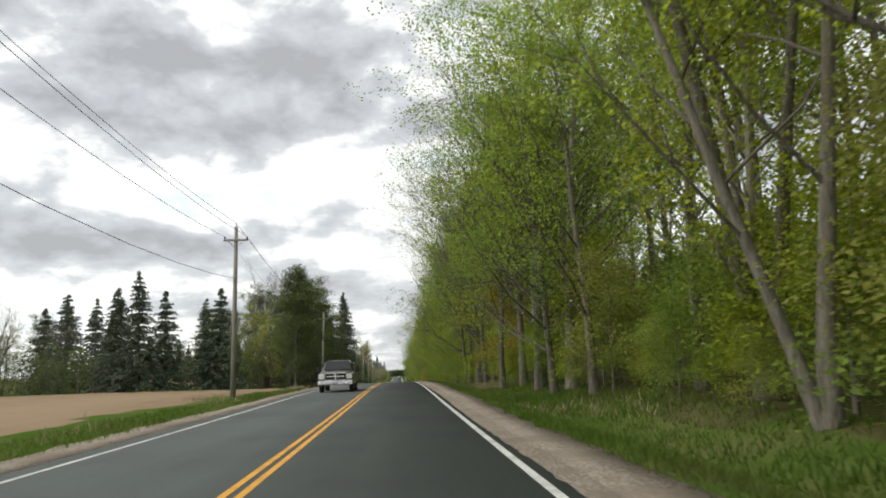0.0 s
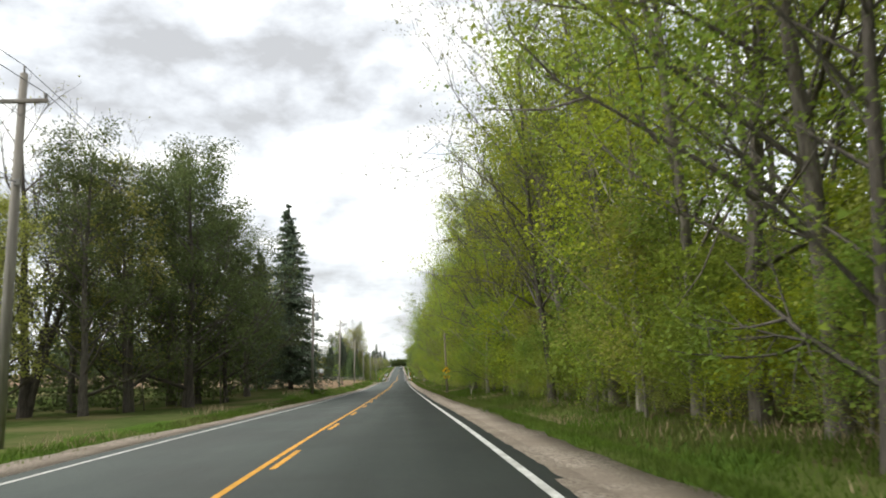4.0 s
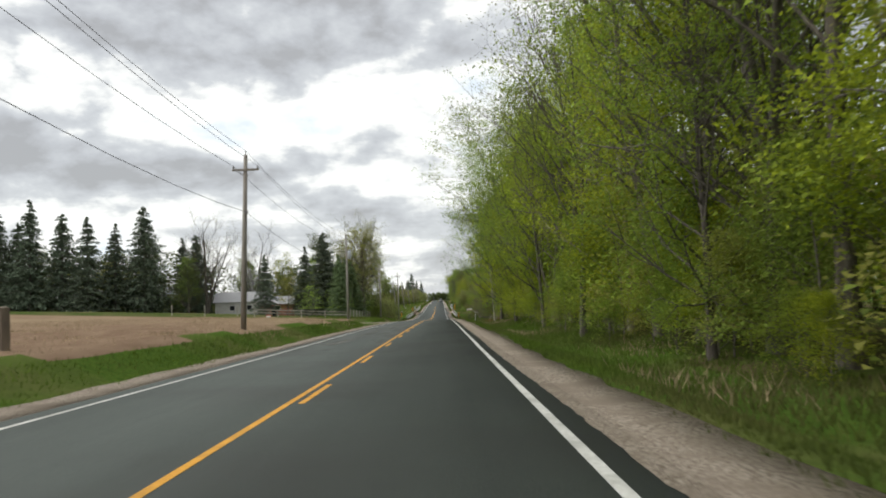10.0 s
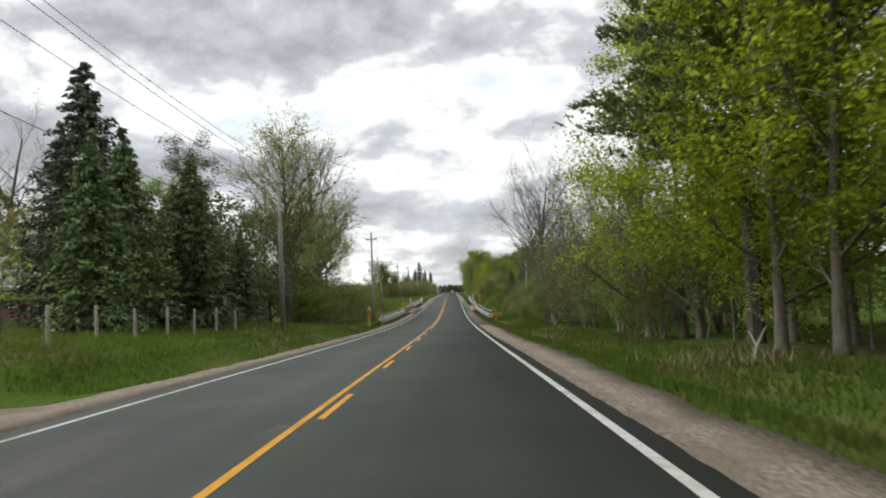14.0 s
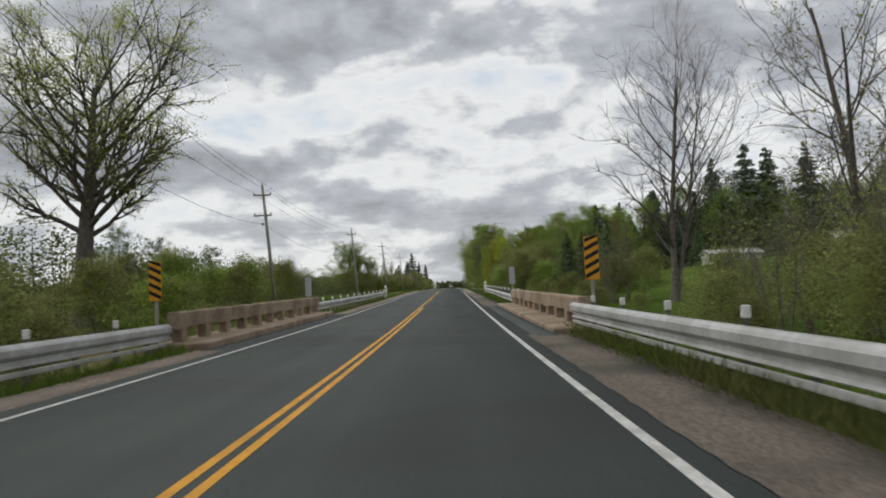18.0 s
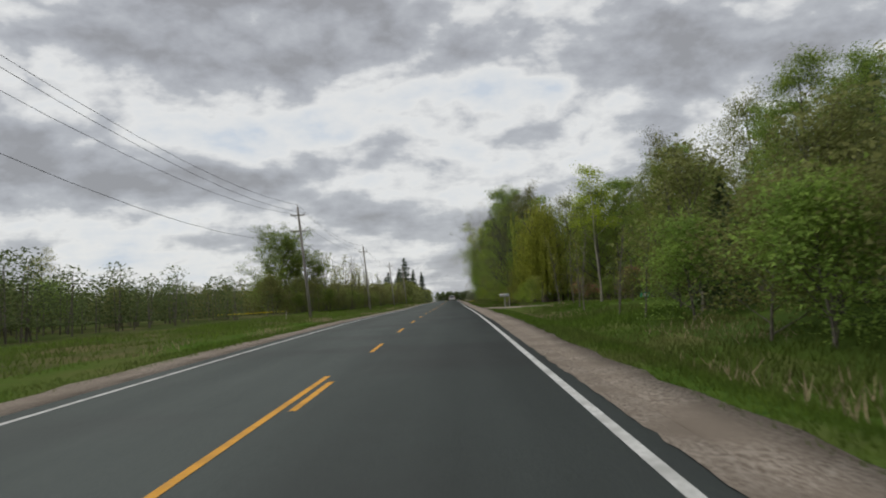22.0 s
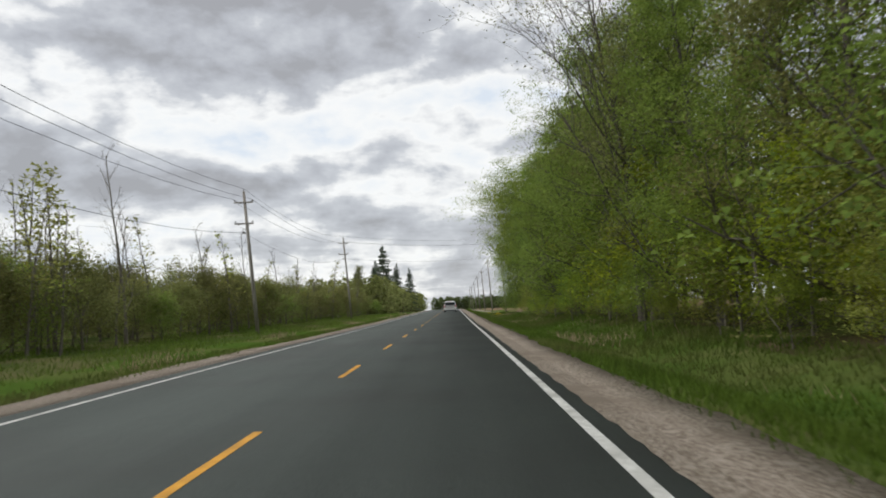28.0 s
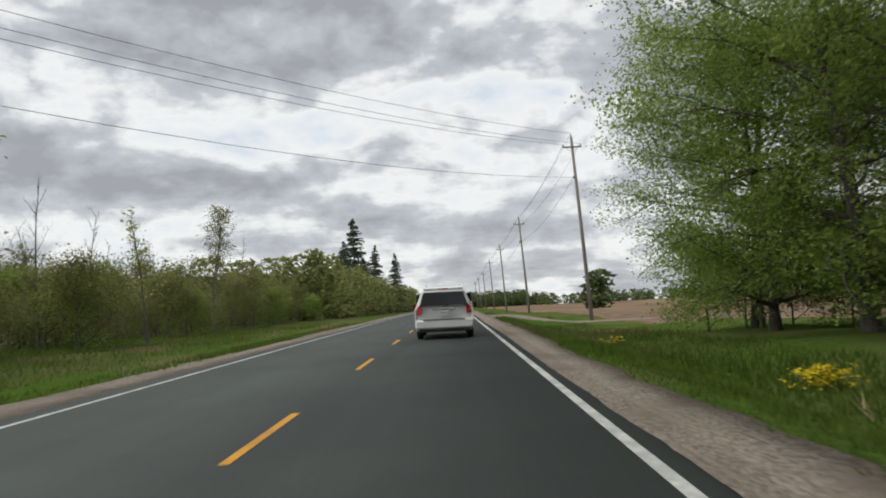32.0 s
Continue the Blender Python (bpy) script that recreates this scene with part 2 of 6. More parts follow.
M["field"] = material("bare_field_soil", (0.185, 0.125, 0.088), (0.25, 0.178, 0.125), 1.2, 0.95, 0.6, 6, (0.27, 0.205, 0.135), 0.05, stretch=(1, 0.25, 1), spec=0.0)
M["forest_floor"] = material("forest_floor", (0.070, 0.062, 0.030), (0.085, 0.115, 0.030), 1.5, 0.95, 0.8, 8, (0.10, 0.080, 0.045), 0.3, spec=0.0)
M["meadow"] = material("rough_meadow", (0.052, 0.076, 0.022), (0.078, 0.100, 0.033), 2, 0.95, 0.8, 8, (0.135, 0.120, 0.060), 0.12, spec=0.0)
M["bark"] = material("grey_bark", (0.10, 0.088, 0.072), (0.20, 0.18, 0.15), 9, 0.95, 0.9, 22, (0.13, 0.115, 0.085), 1.0, rand=0.25, stretch=(1, 1, 0.25))
M["dark_bark"] = material("dark_bark", (0.075, 0.066, 0.057), (0.13, 0.115, 0.098), 9, 0.95, 0.9, 22, rand=0.2, stretch=(1, 1, 0.25))
M["pale_bark"] = material("pale_bark", (0.26, 0.235, 0.195), (0.38, 0.35, 0.30), 6, 0.9, 0.6, 20, (0.22, 0.19, 0.15), 1.2, rand=0.15, stretch=(1, 1, 0.3))
M["leaf"] = material("spring_leaf", (0.195, 0.265, 0.046), (0.275, 0.335, 0.056), 0.8, 0.6, 0, rand=0.22, island=0.35, transl=0.72, spec=0.1)
M["leaf_bright"] = material("bright_spring_leaf", (0.280, 0.345, 0.034), (0.365, 0.415, 0.044), 0.8, 0.6, 0, rand=0.15, island=0.35, transl=0.72, spec=0.1)
M["leaf_dark"] = material("dark_leaf", (0.165, 0.245, 0.046), (0.235, 0.315, 0.060), 0.8, 0.6, 0, rand=0.2, island=0.35, transl=0.55, spec=0.1)
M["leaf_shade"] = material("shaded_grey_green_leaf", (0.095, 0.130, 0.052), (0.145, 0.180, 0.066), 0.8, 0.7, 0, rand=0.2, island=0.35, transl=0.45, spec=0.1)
M["leaf_olive"] = material("olive_leaf", (0.265, 0.285, 0.075), (0.335, 0.345, 0.09), 0.8, 0.7, 0, rand=0.2, island=0.35, transl=0.55, spec=0.1)
M["leaf_scrub"] = material("scrub_leaf", (0.170, 0.188, 0.066), (0.240, 0.245, 0.088), 0.8, 0.7, 0, rand=0.25, island=0.35, transl=0.5, spec=0.1)
M["leaf_deep"] = material("deep_green_leaf", (0.175, 0.250, 0.058), (0.250, 0.325, 0.072), 0.8, 0.6, 0, rand=0.2, island=0.35, transl=0.6, spec=0.1)
M["leaf_rust"] = material("rust_leaf", (0.30, 0.22, 0.035), (0.34, 0.28, 0.04), 0.8, 0.7, 0, rand=0.1, island=0.3, transl=0.55, spec=0.1)
M["leaf_willow"] = material("willow_leaf", (0.285, 0.31, 0.055), (0.36, 0.38, 0.068), 0.8, 0.6, 0, island=0.3, transl=0.65, spec=0.1)
M["blossom_pink"] = material("pink_blossom", (0.32, 0.070, 0.092), (0.40, 0.115, 0.135), 0.8, 0.7, 0, island=0.3, transl=0.4)
M["flower_yellow"] = material("yellow_flowers", (0.62, 0.47, 0.01), (0.75, 0.60, 0.02), 0.8, 0.7, 0, island=0.25, transl=0.2)
M["needle"] = material("spruce_needles", (0.075, 0.100, 0.070), (0.120, 0.150, 0.100), 1.0, 0.7, 0, rand=0.2, island=0.4, spec=0.1)
M["needle_green"] = material("pine_needles", (0.095, 0.140, 0.066), (0.145, 0.195, 0.086), 1.0, 0.7, 0, rand=0.2, island=0.4, spec=0.1)
M["needle_pine"] = material("white_pine_needles", (0.140, 0.205, 0.085), (0.210, 0.275, 0.110), 1.0, 0.7, 0, rand=0.2, island=0.4, transl=0.3, spec=0.1)
M["blade"] = material("grass_blades", (0.075, 0.125, 0.020), (0.115, 0.175, 0.028), 0.5, 0.8, 0, 40, (0.125, 0.135, 0.045), 0.10, island=0.35, transl=0.5, spec=0.1)
M["blade_lawn"] = material("lawn_blades", (0.100, 0.165, 0.026), (0.140, 0.205, 0.034), 0.5, 0.8, 0, 40, (0.125, 0.150, 0.045), 0.12, island=0.25, transl=0.45, spec=0.05)
M["blade_dry"] = material("dry_grass_blades", (0.30, 0.23, 0.145), (0.40, 0.32, 0.21), 0.5, 0.9, 0, island=0.3, transl=0.2, spec=0.1)
M["blade_rust"] = material("rusty_dead_grass", (0.20, 0.115, 0.06), (0.27, 0.165, 0.09), 0.5, 0.9, 0, island=0.3, transl=0.2, spec=0.0)
M["pole_wood"] = material("weathered_pole_wood", (0.20, 0.185, 0.165), (0.31, 0.29, 0.265), 8, 0.9, 0.5, 30, (0.24, 0.21, 0.18), 0.6, rand=0.12, stretch=(1, 1, 0.1))
M["wire"] = material("cable_black", (0.03, 0.03, 0.032), (0.045, 0.045, 0.05), 5, 0.6, 0)
M["insulator"] = material("insulator_grey", (0.16, 0.15, 0.15), (0.24, 0.23, 0.22), 5, 0.4, 0)
M["galvanised"] = material("galvanised_steel", (0.43, 0.435, 0.43), (0.56, 0.565, 0.555), 6, 0.5, 0.1, 30, (0.36, 0.35, 0.33), 0.8, metal=0.3)
M["rail_post"] = material("dull_steel_post", (0.10, 0.10, 0.095), (0.17, 0.165, 0.15), 6, 0.7, 0.1, 30, metal=0.2)
M["white_plastic"] = material("white_marker", (0.66, 0.66, 0.65), (0.76, 0.76, 0.75), 6, 0.6, 0)
M["concrete"] = material("weathered_concrete", (0.27, 0.208, 0.150), (0.39, 0.312, 0.235), 7, 0.9, 0.4, 60, (0.20, 0.152, 0.108), 0.7, spec=0.1)
M["sign_yellow"] = material("sign_yellow", (0.72, 0.40, 0.01), (0.78, 0.45, 0.015), 6, 0.5, 0)
M["sign_black"] = material("sign_black", (0.012, 0.012, 0.012), (0.02, 0.02, 0.02), 6, 0.5, 0)
M["sign_orange"] = material("marker_amber", (0.66, 0.30, 0.02), (0.74, 0.36, 0.03), 6, 0.5, 0)
M["sign_white"] = material("sign_white", (0.70, 0.69, 0.68), (0.78, 0.77, 0.76), 6, 0.5, 0)
M["sign_red"] = material("sign_red", (0.45, 0.08, 0.07), (0.5, 0.11, 0.09), 6, 0.6, 0)
M["sign_grey"] = material("sign_back_aluminium", (0.33, 0.35, 0.37), (0.42, 0.44, 0.46), 6, 0.5, 0, metal=0.4)
M["green_cap"] = material("green_cap", (0.02, 0.22, 0.13), (0.03, 0.28, 0.17), 6, 0.5, 0)
M["fence_wood"] = material("grey_fence_wood", (0.26, 0.235, 0.20), (0.40, 0.37, 0.325), 8, 0.9, 0.4, 30, stretch=(1, 1, 0.2), rand=0.15)
M["stump_wood"] = material("old_post_wood", (0.14, 0.115, 0.09), (0.22, 0.18, 0.145), 8, 0.95, 0.7, 25, stretch=(1, 1, 0.2))
M["siding"] = material("pale_siding", (0.42, 0.41, 0.385), (0.51, 0.50, 0.475), 3, 0.7, 0.1, 10)
M["roof_grey"] = material("grey_shingles", (0.30, 0.30, 0.31), (0.42, 0.42, 0.43), 6, 0.9, 0.3, 20)
M["brick_red"] = material("red_brick_wall", (0.27, 0.10, 0.07), (0.36, 0.16, 0.11), 9, 0.9, 0.3, 30)
M["glass_dark"] = material("dark_window_glass", (0.015, 0.017, 0.02), (0.02, 0.022, 0.026), 2, 0.10, 0, spec=0.3)
M["car_white"] = material("white_car_paint", (0.74, 0.74, 0.73), (0.78, 0.78, 0.77), 1.5, 0.25, 0, spec=0.5)
M["car_beige"] = material("grey_beige_car_paint", (0.105, 0.098, 0.085), (0.125, 0.117, 0.102), 1.5, 0.3, 0, metal=0.3, spec=0.5)
M["plastic_dark"] = material("dark_plastic", (0.02, 0.02, 0.021), (0.03, 0.03, 0.032), 5, 0.6, 0)
M["tyre"] = material("tyre_rubber", (0.016, 0.016, 0.016), (0.026, 0.026, 0.026), 20, 0.85, 0.2, 60)
M["chrome"] = material("bright_metal", (0.62, 0.62, 0.62), (0.72, 0.72, 0.72), 5, 0.2, 0, metal=1.0)
M["tail_red"] = material("red_lamp_lens", (0.42, 0.018, 0.016), (0.50, 0.03, 0.025), 5, 0.2, 0, spec=0.6)
M["lamp_clear"] = material("headlamp_lens", (0.62, 0.62, 0.60), (0.72, 0.72, 0.70), 5, 0.15, 0, spec=0.6)
M["mailbox_grey"] = material("galvanised_mailbox", (0.40, 0.41, 0.42), (0.50, 0.51, 0.52), 5, 0.45, 0, metal=0.3)


# ---- mesh helpers ----
class Shape:
    """Collects vertices and faces for one mesh."""

    def __init__(self):
        self.v, self.f = [], []

    def box(self, x0, y0, z0, x1, y1, z1, bevel=0.0, m=None):
        b = bevel
        n = len(self.v)
        if b <= 0:
            pts = [(x, y, z) for z in (z0, z1) for x, y in ((x0, y0), (x1, y0), (x1, y1), (x0, y1))]
            fs = [(0, 3, 2, 1), (4, 5, 6, 7), (0, 1, 5, 4), (1, 2, 6, 5), (2, 3, 7, 6), (3, 0, 4, 7)]
        else:
            pts, fs = [], []
            for z, d in ((z0, b), (z0 + b, 0), (z1 - b, 0), (z1, b)):
                for x, y in ((x0 + d + (b if d == 0 else 0), y0 + d), (x1 - d - (b if d == 0 else 0), y0 + d), (x1 - d, y0 + d + (b if d == 0 else 0)), (x1 - d, y1 - d - (b if d == 0 else 0)), (x1 - d - (b if d == 0 else 0), y1 - d), (x0 + d + (b if d == 0 else 0), y1 - d), (x0 + d, y1 - d - (b if d == 0 else 0)), (x0 + d, y0 + d + (b if d == 0 else 0))):
                    pts.append((x, y, z))
            for k in range(3):
                for i in range(8):
                    j = (i + 1) % 8
                    fs.append((8 * k + i, 8 * k + j, 8 * k + 8 + j, 8 * k + 8 + i))
            fs.append(tuple(range(7, -1, -1)))
            fs.append(tuple(range(24, 32)))
        if m is not None:
            pts = [tuple(m @ Vector(p)) for p in pts]
        self.v += pts
        self.f += [tuple(i + n for i in q) for q in fs]
        return self

    def tube(self, pts, radii, sides=6, cap=True):
        """Tapered tube along points."""
        n = len(self.v)
        pts = [Vector(p) for p in pts]
        up = Vector((0.13, 0.29, 0.95)).normalized()
        for i, p in enumerate(pts):
            d = (pts[min(i + 1, len(pts) - 1)] - pts[max(i - 1, 0)]).normalized()
            a = d.cross(up)
            if a.length < 0.05:
                a = d.cross(Vector((1, 0, 0)))
            a.normalize()
            b = d.cross(a)
            for k in range(sides):
                w = 2 * math.pi * k / sides
                q = p + float(radii[i]) * (math.cos(w) * a + math.sin(w) * b)
                self.v.append((q.x, q.y, q.z))
        for i in range(len(pts) - 1):
            for k in range(sides):
                j = (k + 1) % sides
                self.f.append((n + i * sides + k, n + i * sides + j, n + (i + 1) * sides + j, n + (i + 1) * sides + k))
        if cap:
            self.f.append(tuple(n + k for k in range(sides))[::-1])
            self.f.append(tuple(n + (len(pts) - 1) * sides + k for k in range(sides)))
        return self

    def loft(self, rings, cap=True):
        """Rings of equal length joined one after another."""
        n, k = len(self.v), len(rings[0])
        for r in rings:
            self.v += [tuple(p) for p in r]
        for i in range(len(rings) - 1):
            for j in range(k):
                h = (j + 1) % k
                self.f.append((n + i * k + j, n + i * k + h, n + (i + 1) * k + h, n + (i + 1) * k + j))
        if cap:
            self.f.append(tuple(n + j for j in range(k))[::-1])
            self.f.append(tuple(n + (len(rings) - 1) * k + j for j in range(k)))
        return self

    def prism(self, outline, y0, y1):
        """Outline in x and z, drawn out from y0 to y1."""
        return self.loft([[(x, y0, z) for x, z in outline], [(x, y1, z) for x, z in outline]])

    def mesh(self, name, mat, smooth=False):
        me = bpy.data.meshes.new(name)
        me.from_pydata(self.v, [], self.f)
        if smooth:
            me.polygons.foreach_set("use_smooth", [True] * len(me.polygons))
        me.materials.append(mat)
        me.update()
        return me


def array_mesh(name, verts, faces, mat):
    """Mesh from numpy arrays; faces all of one size."""
    me = bpy.data.meshes.new(name)
    nv, (nf, k) = len(verts), faces.shape
    me.vertices.add(nv)
    me.vertices.foreach_set("co", np.ascontiguousarray(verts, dtype=np.float32).ravel())
    me.loops.add(nf * k)
    me.loops.foreach_set("vertex_index", np.ascontiguousarray(faces, dtype=np.int32).ravel())
    me.polygons.add(nf)
    me.polygons.foreach_set("loop_start", np.arange(0, nf * k, k, dtype=np.int32))
    me.materials.append(mat)
    me.update(calc_edges=True)
    me.validate()
    return me


def part(name, shape, mat, parent, label="", smooth=False):
    ob = new(name, shape.mesh(name, mat, smooth) if isinstance(shape, Shape) else shape)
    ob.parent = parent
    if label:
        tagged(ob, label)
    return ob


def thing(name, label, category, group="", at=(0, 0, 0), turn=0.0):
    e = new(name)
    e.empty_display_size = 0.2
    e.matrix_basis = pose(*at, 0, 0, turn)
    return tagged(e, label, category, group)


def set_down(proto, places):
    """Puts a thing at the first place and copies of it at the others: (x, y, z, turn, scale)."""
    ms = [Matrix.LocRotScale((x, y, z), Euler((0, 0, radians(a))), (s, s, s)) for x, y, z, a, s in places]
    for m in ms[1:]:
        copy_thing(proto, m)
    proto.matrix_basis = ms[0]


# ---- ground ----


def smooth01(v, a, b):
    u = np.clip((v - a) / (b - a), 0, 1)
    return u * u * (3 - 2 * u)


def ground_z(x, y):
    """Height of the land at x, y (arrays or numbers)."""
    x, y = np.asarray(x, dtype=float), np.asarray(y, dtype=float)
    z = profile(y)
    right = np.where(x > 5.2, -0.55 * smooth01(x, 5.2, 7.4) + 0.50 * smooth01(x, 7.8, 11.5), 0.0)
    left_rise = 0.25 + 0.75 * smooth01(y, 165, 190) - 0.75 * smooth01(y, 400, 425) - 0.2 * smooth01(y, 500, 540)
    left = np.where(x < -4.7, -0.40 * smooth01(-x, 4.7, 6.2) + left_rise * smooth01(-x, 6.4, 9.2), 0.0)
    bumps = 0.10 * np.sin(x * 0.9 + y * 0.31) * np.sin(y * 0.57 - x * 0.23) + 0.25 * np.sin(x * 0.06 + 1.0) * np.sin(y * 0.045)
    away = smooth01(np.abs(x), 6.0, 12.0)
    gully = -1.9 * (smooth01(y, 459, 470) - smooth01(y, 482, 493))
    bank = smooth01(np.abs(x), 5.6, 9.0)
    rail = -0.5 * (smooth01(y, 412, 440) - smooth01(y, 505, 530)) * smooth01(np.abs(x), 6.2, 9.5)
    hill = (0.07 * np.clip(x - 10, 0, 45) + 2.0 * smooth01(x, 45, 90)) * (smooth01(y, 500, 550) - smooth01(y, 568, 604)) + 2.0 * smooth01(x, 30, 80) * (smooth01(y, 568, 604) - smooth01(y, 640, 700))
    hill = hill * (1 - smooth01(x, 130, 330))
    slope = 0.058 * np.clip(-x - 8, 0, 95) * (1 - smooth01(-x, 135, 330)) * (smooth01(y, 165, 205) - smooth01(y, 415, 445))
    under = np.where(np.abs(x) <= 6.3, -0.9 * (smooth01(y, 465.5, 466.5) - smooth01(y, 485.5, 486.5)), 0.0)
    low = -0.8 * smooth01(x, 6.0, 12.0) * smooth01(y, 805, 838) * (1 - smooth01(y, 1000, 1200))
    flat = np.zeros_like(z)
    for yc, w, side in ((348.0, 8.5, -1), (610.8, 4.0, 1), (848.0, 2.8, 1)):
        flat = flat + np.where(x * side > 0, 1 - smooth01(np.abs(y - yc), w, w + 3.5), 0.0)
    return z + (right + left + bumps * away) * (1 - flat) + low + gully * bank + rail + under + hill + slope - 0.06


def gz(x, y):
    return float(ground_z(x, y))


gx = np.unique(np.concatenate([-np.geomspace(30, 2600, 24), np.arange(-30, -4, 0.8), np.array([-4.7, -4.2, 0, 4.2, 5.2]), np.arange(5.2, 30, 0.8), np.geomspace(30, 2600, 24)]))
gy = np.unique(np.concatenate([-np.geomspace(45, 1500, 12), np.arange(-44, 900, 2.5), np.geomspace(900, 3500, 30)]))
XX, YY = np.meshgrid(gx, gy, indexing="ij")
gv = np.stack([XX, YY, ground_z(XX, YY)], -1).reshape(-1, 3)
ni, nj = len(gx), len(gy)
ii, jj = np.meshgrid(np.arange(ni - 1), np.arange(nj - 1), indexing="ij")
ia = (ii * nj + jj).ravel()
gf = np.stack([ia, ia + nj, ia + nj + 1, ia + 1], -1)
me = array_mesh("ground", gv, gf, M["verge"])
for k in ("field", "forest_floor", "meadow", "lawn"):
    me.materials.append(M[k])
cx, cy = gv[gf].mean(1)[:, 0], gv[gf].mean(1)[:, 1]
slot = np.zeros(len(gf), dtype=np.int32)
slot[(cx < -9.5 - 0.6 * np.sin(cy * 0.4)) & (cy < 92)] = 1
slot[(cx < -9.5) & (cy > 92) & (cy < 200)] = 3
slot[(cx < -8.7 - 0.5 * np.sin(cy * 0.3)) & (cy > 196) & (cy < 335.5)] = 1
slot[(cx < -9.5) & (cy > 330) & (cy < 420)] = 3
slot[(cx < -11) & (cy > 420)] = 3
slot[(cx < -60) & (cy > 420)] = 4
slot[(cx > 9.4 + 0.5 * np.sin(cy * 0.5)) & (cy < 372)] = 2
slot[(cx > 70) & (cy < 600)] = 3
slot[(cx > 9.0) & (cy > 372) & (cy < 600)] = 4
slot[(cx > 9.6) & (cy > 625) & (cy < 774)] = 2
slot[(cx > 24) & (cy > 774)] = 1
slot[(cx > 15) & (cy > 838)] = 1
slot[np.abs(cx) > 400] = 3
me.polygons.foreach_set("material_index", slot)
me.polygons.foreach_set("use_smooth", [True] * len(gf))
ground = tagged(new("ground", me), "rolling farmland with grassy verges, bare fields and woodland floor", "ground", kind="structure")


def strip(name, x0, x1, y0, y1, lift, mat, step=2.5, wobble=0.0, thick=0.0, seed=0, inner=False):
    """A ribbon on the road from x0 to x1 that follows the profile."""
    r = np.random.RandomState(seed)
    ys = np.arange(y0, y1 + step * 0.5, step)
    ys[-1] = y1
    w = r.uniform(-wobble, wobble, len(ys)) + wobble * np.sin(ys * 0.21) if wobble else np.zeros(len(ys))
    xs0 = np.full(len(ys), x0) + (w if (abs(x0) > abs(x1)) != inner else 0)
    xs1 = np.full(len(ys), x1) + (w if (abs(x1) > abs(x0)) != inner else 0)
    z = profile(ys) + lift
    cols = [np.stack([xs0, ys, z - thick], -1), np.stack([xs0, ys, z], -1), np.stack([xs1, ys, z], -1), np.stack([xs1, ys, z - thick], -1)] if thick else [np.stack([xs0, ys, z], -1), np.stack([xs1, ys, z], -1)]
    c = len(cols)
    v = np.stack(cols, 1).reshape(-1, 3)
    f = [(i * c + k, i * c + k + 1, (i + 1) * c + k + 1, (i + 1) * c + k) for i in range(len(ys) - 1) for k in range(c - 1)]
    return array_mesh(name, v, np.array(f)[:, ::1], mat)


Y0, Y1 = -60.0, 1500.0
road = tagged(new("road", strip("road", -3.95, 3.98, Y0, Y1, 0.0, M["asphalt"], thick=0.12)), "two-lane grey asphalt country road", "road", kind="structure")
for x0, x1, a, b, mat, lab in ((-5.05, -3.95, Y0, 461.6, "gravel", "narrow gravel shoulder"), (-5.0, -3.95, 484.2, Y1, "gravel", "narrow gravel shoulder"), (3.98, 4.95, Y0, 404.0, "gravel", "wide pinkish gravel shoulder"), (3.98, 5.0, 404.0, 461.5, "dirt", "narrow shoulder of dirt and broken asphalt"), (3.98, 5.05, 487.2, 534.0, "dirt", "narrow shoulder of dirt and broken asphalt"), (3.98, 4.82, 534.0, Y1, "gravel", "wide pinkish gravel shoulder")):
    edge = tagged(new("shoulder", strip("shoulder", x0, x1, a, b, -0.012, M[mat], step=1.25, wobble=0.11, thick=0.10, seed=int(a + 99))), lab, "shoulder", kind="structure")
    if x0 > 0:
        for sa, sb, sx in ((a, min(b, 105.0), 3.68), (max(a, 105.0), min(b, 1000.0), 3.81 if a < 500 else 3.74)):
            if sb > sa:
                spill = new("loose_gravel", strip("loose_gravel", sx, 4.06, sa, sb, 0.007, M[mat], step=0.35, wobble=0.026, seed=int(sa + 77), inner=True))
                spill.parent = edge
for xa, xb in ((-3.565, -3.455), (3.425, 3.545)):
    ob = new("edge_line", strip("edge_line", xa, xb, Y0, 1200.0, 0.004, M["white_paint"]))
    ob.parent = road
for xa, xb, ya, yb in ((-4.66, -3.94, 461.0, 485.0), (3.97, 4.66, 461.0, 488.0)):
    ob = new("paved_edge", strip("paved_edge", xa, xb, ya, yb, -0.006, M["asphalt"], thick=0.05))
    ob.parent = road
for xa, xb, ya, yb in ((-3.44, -0.16, 268.0, 350.0),):
    ob = new("dust_film", strip("dust_film", xa, xb, ya, yb, 0.004, M["dust"], wobble=0.08, seed=9))
    ob.parent = road
solid = [(-0.15, -0.05, Y0, 555.5), (0.05, 0.15, Y0, 84.0), (0.05, 0.15, 398.0, 490.0)]
for x0, x1, a, b in solid:
    ob = new("yellow_line", strip("yellow_line", x0, x1, a, b, 0.004, M["yellow_paint"]))
    ob.parent = road


def dashes(y_from, y_to, phase):
    y = y_from + (phase - y_from) % 9.0
    while y < y_to:
        ob = new("yellow_dash", strip("yellow_dash", 0.05, 0.15, y, y + 3.0, 0.004, M["yellow_paint"], step=1.5))
        ob.parent = road
        y += 9.0


dashes(90, 394, 8.45)
dashes(494, 545, 4.5)
dashes(547, 655, 2.6)
dashes(660, 1100, 0.6)

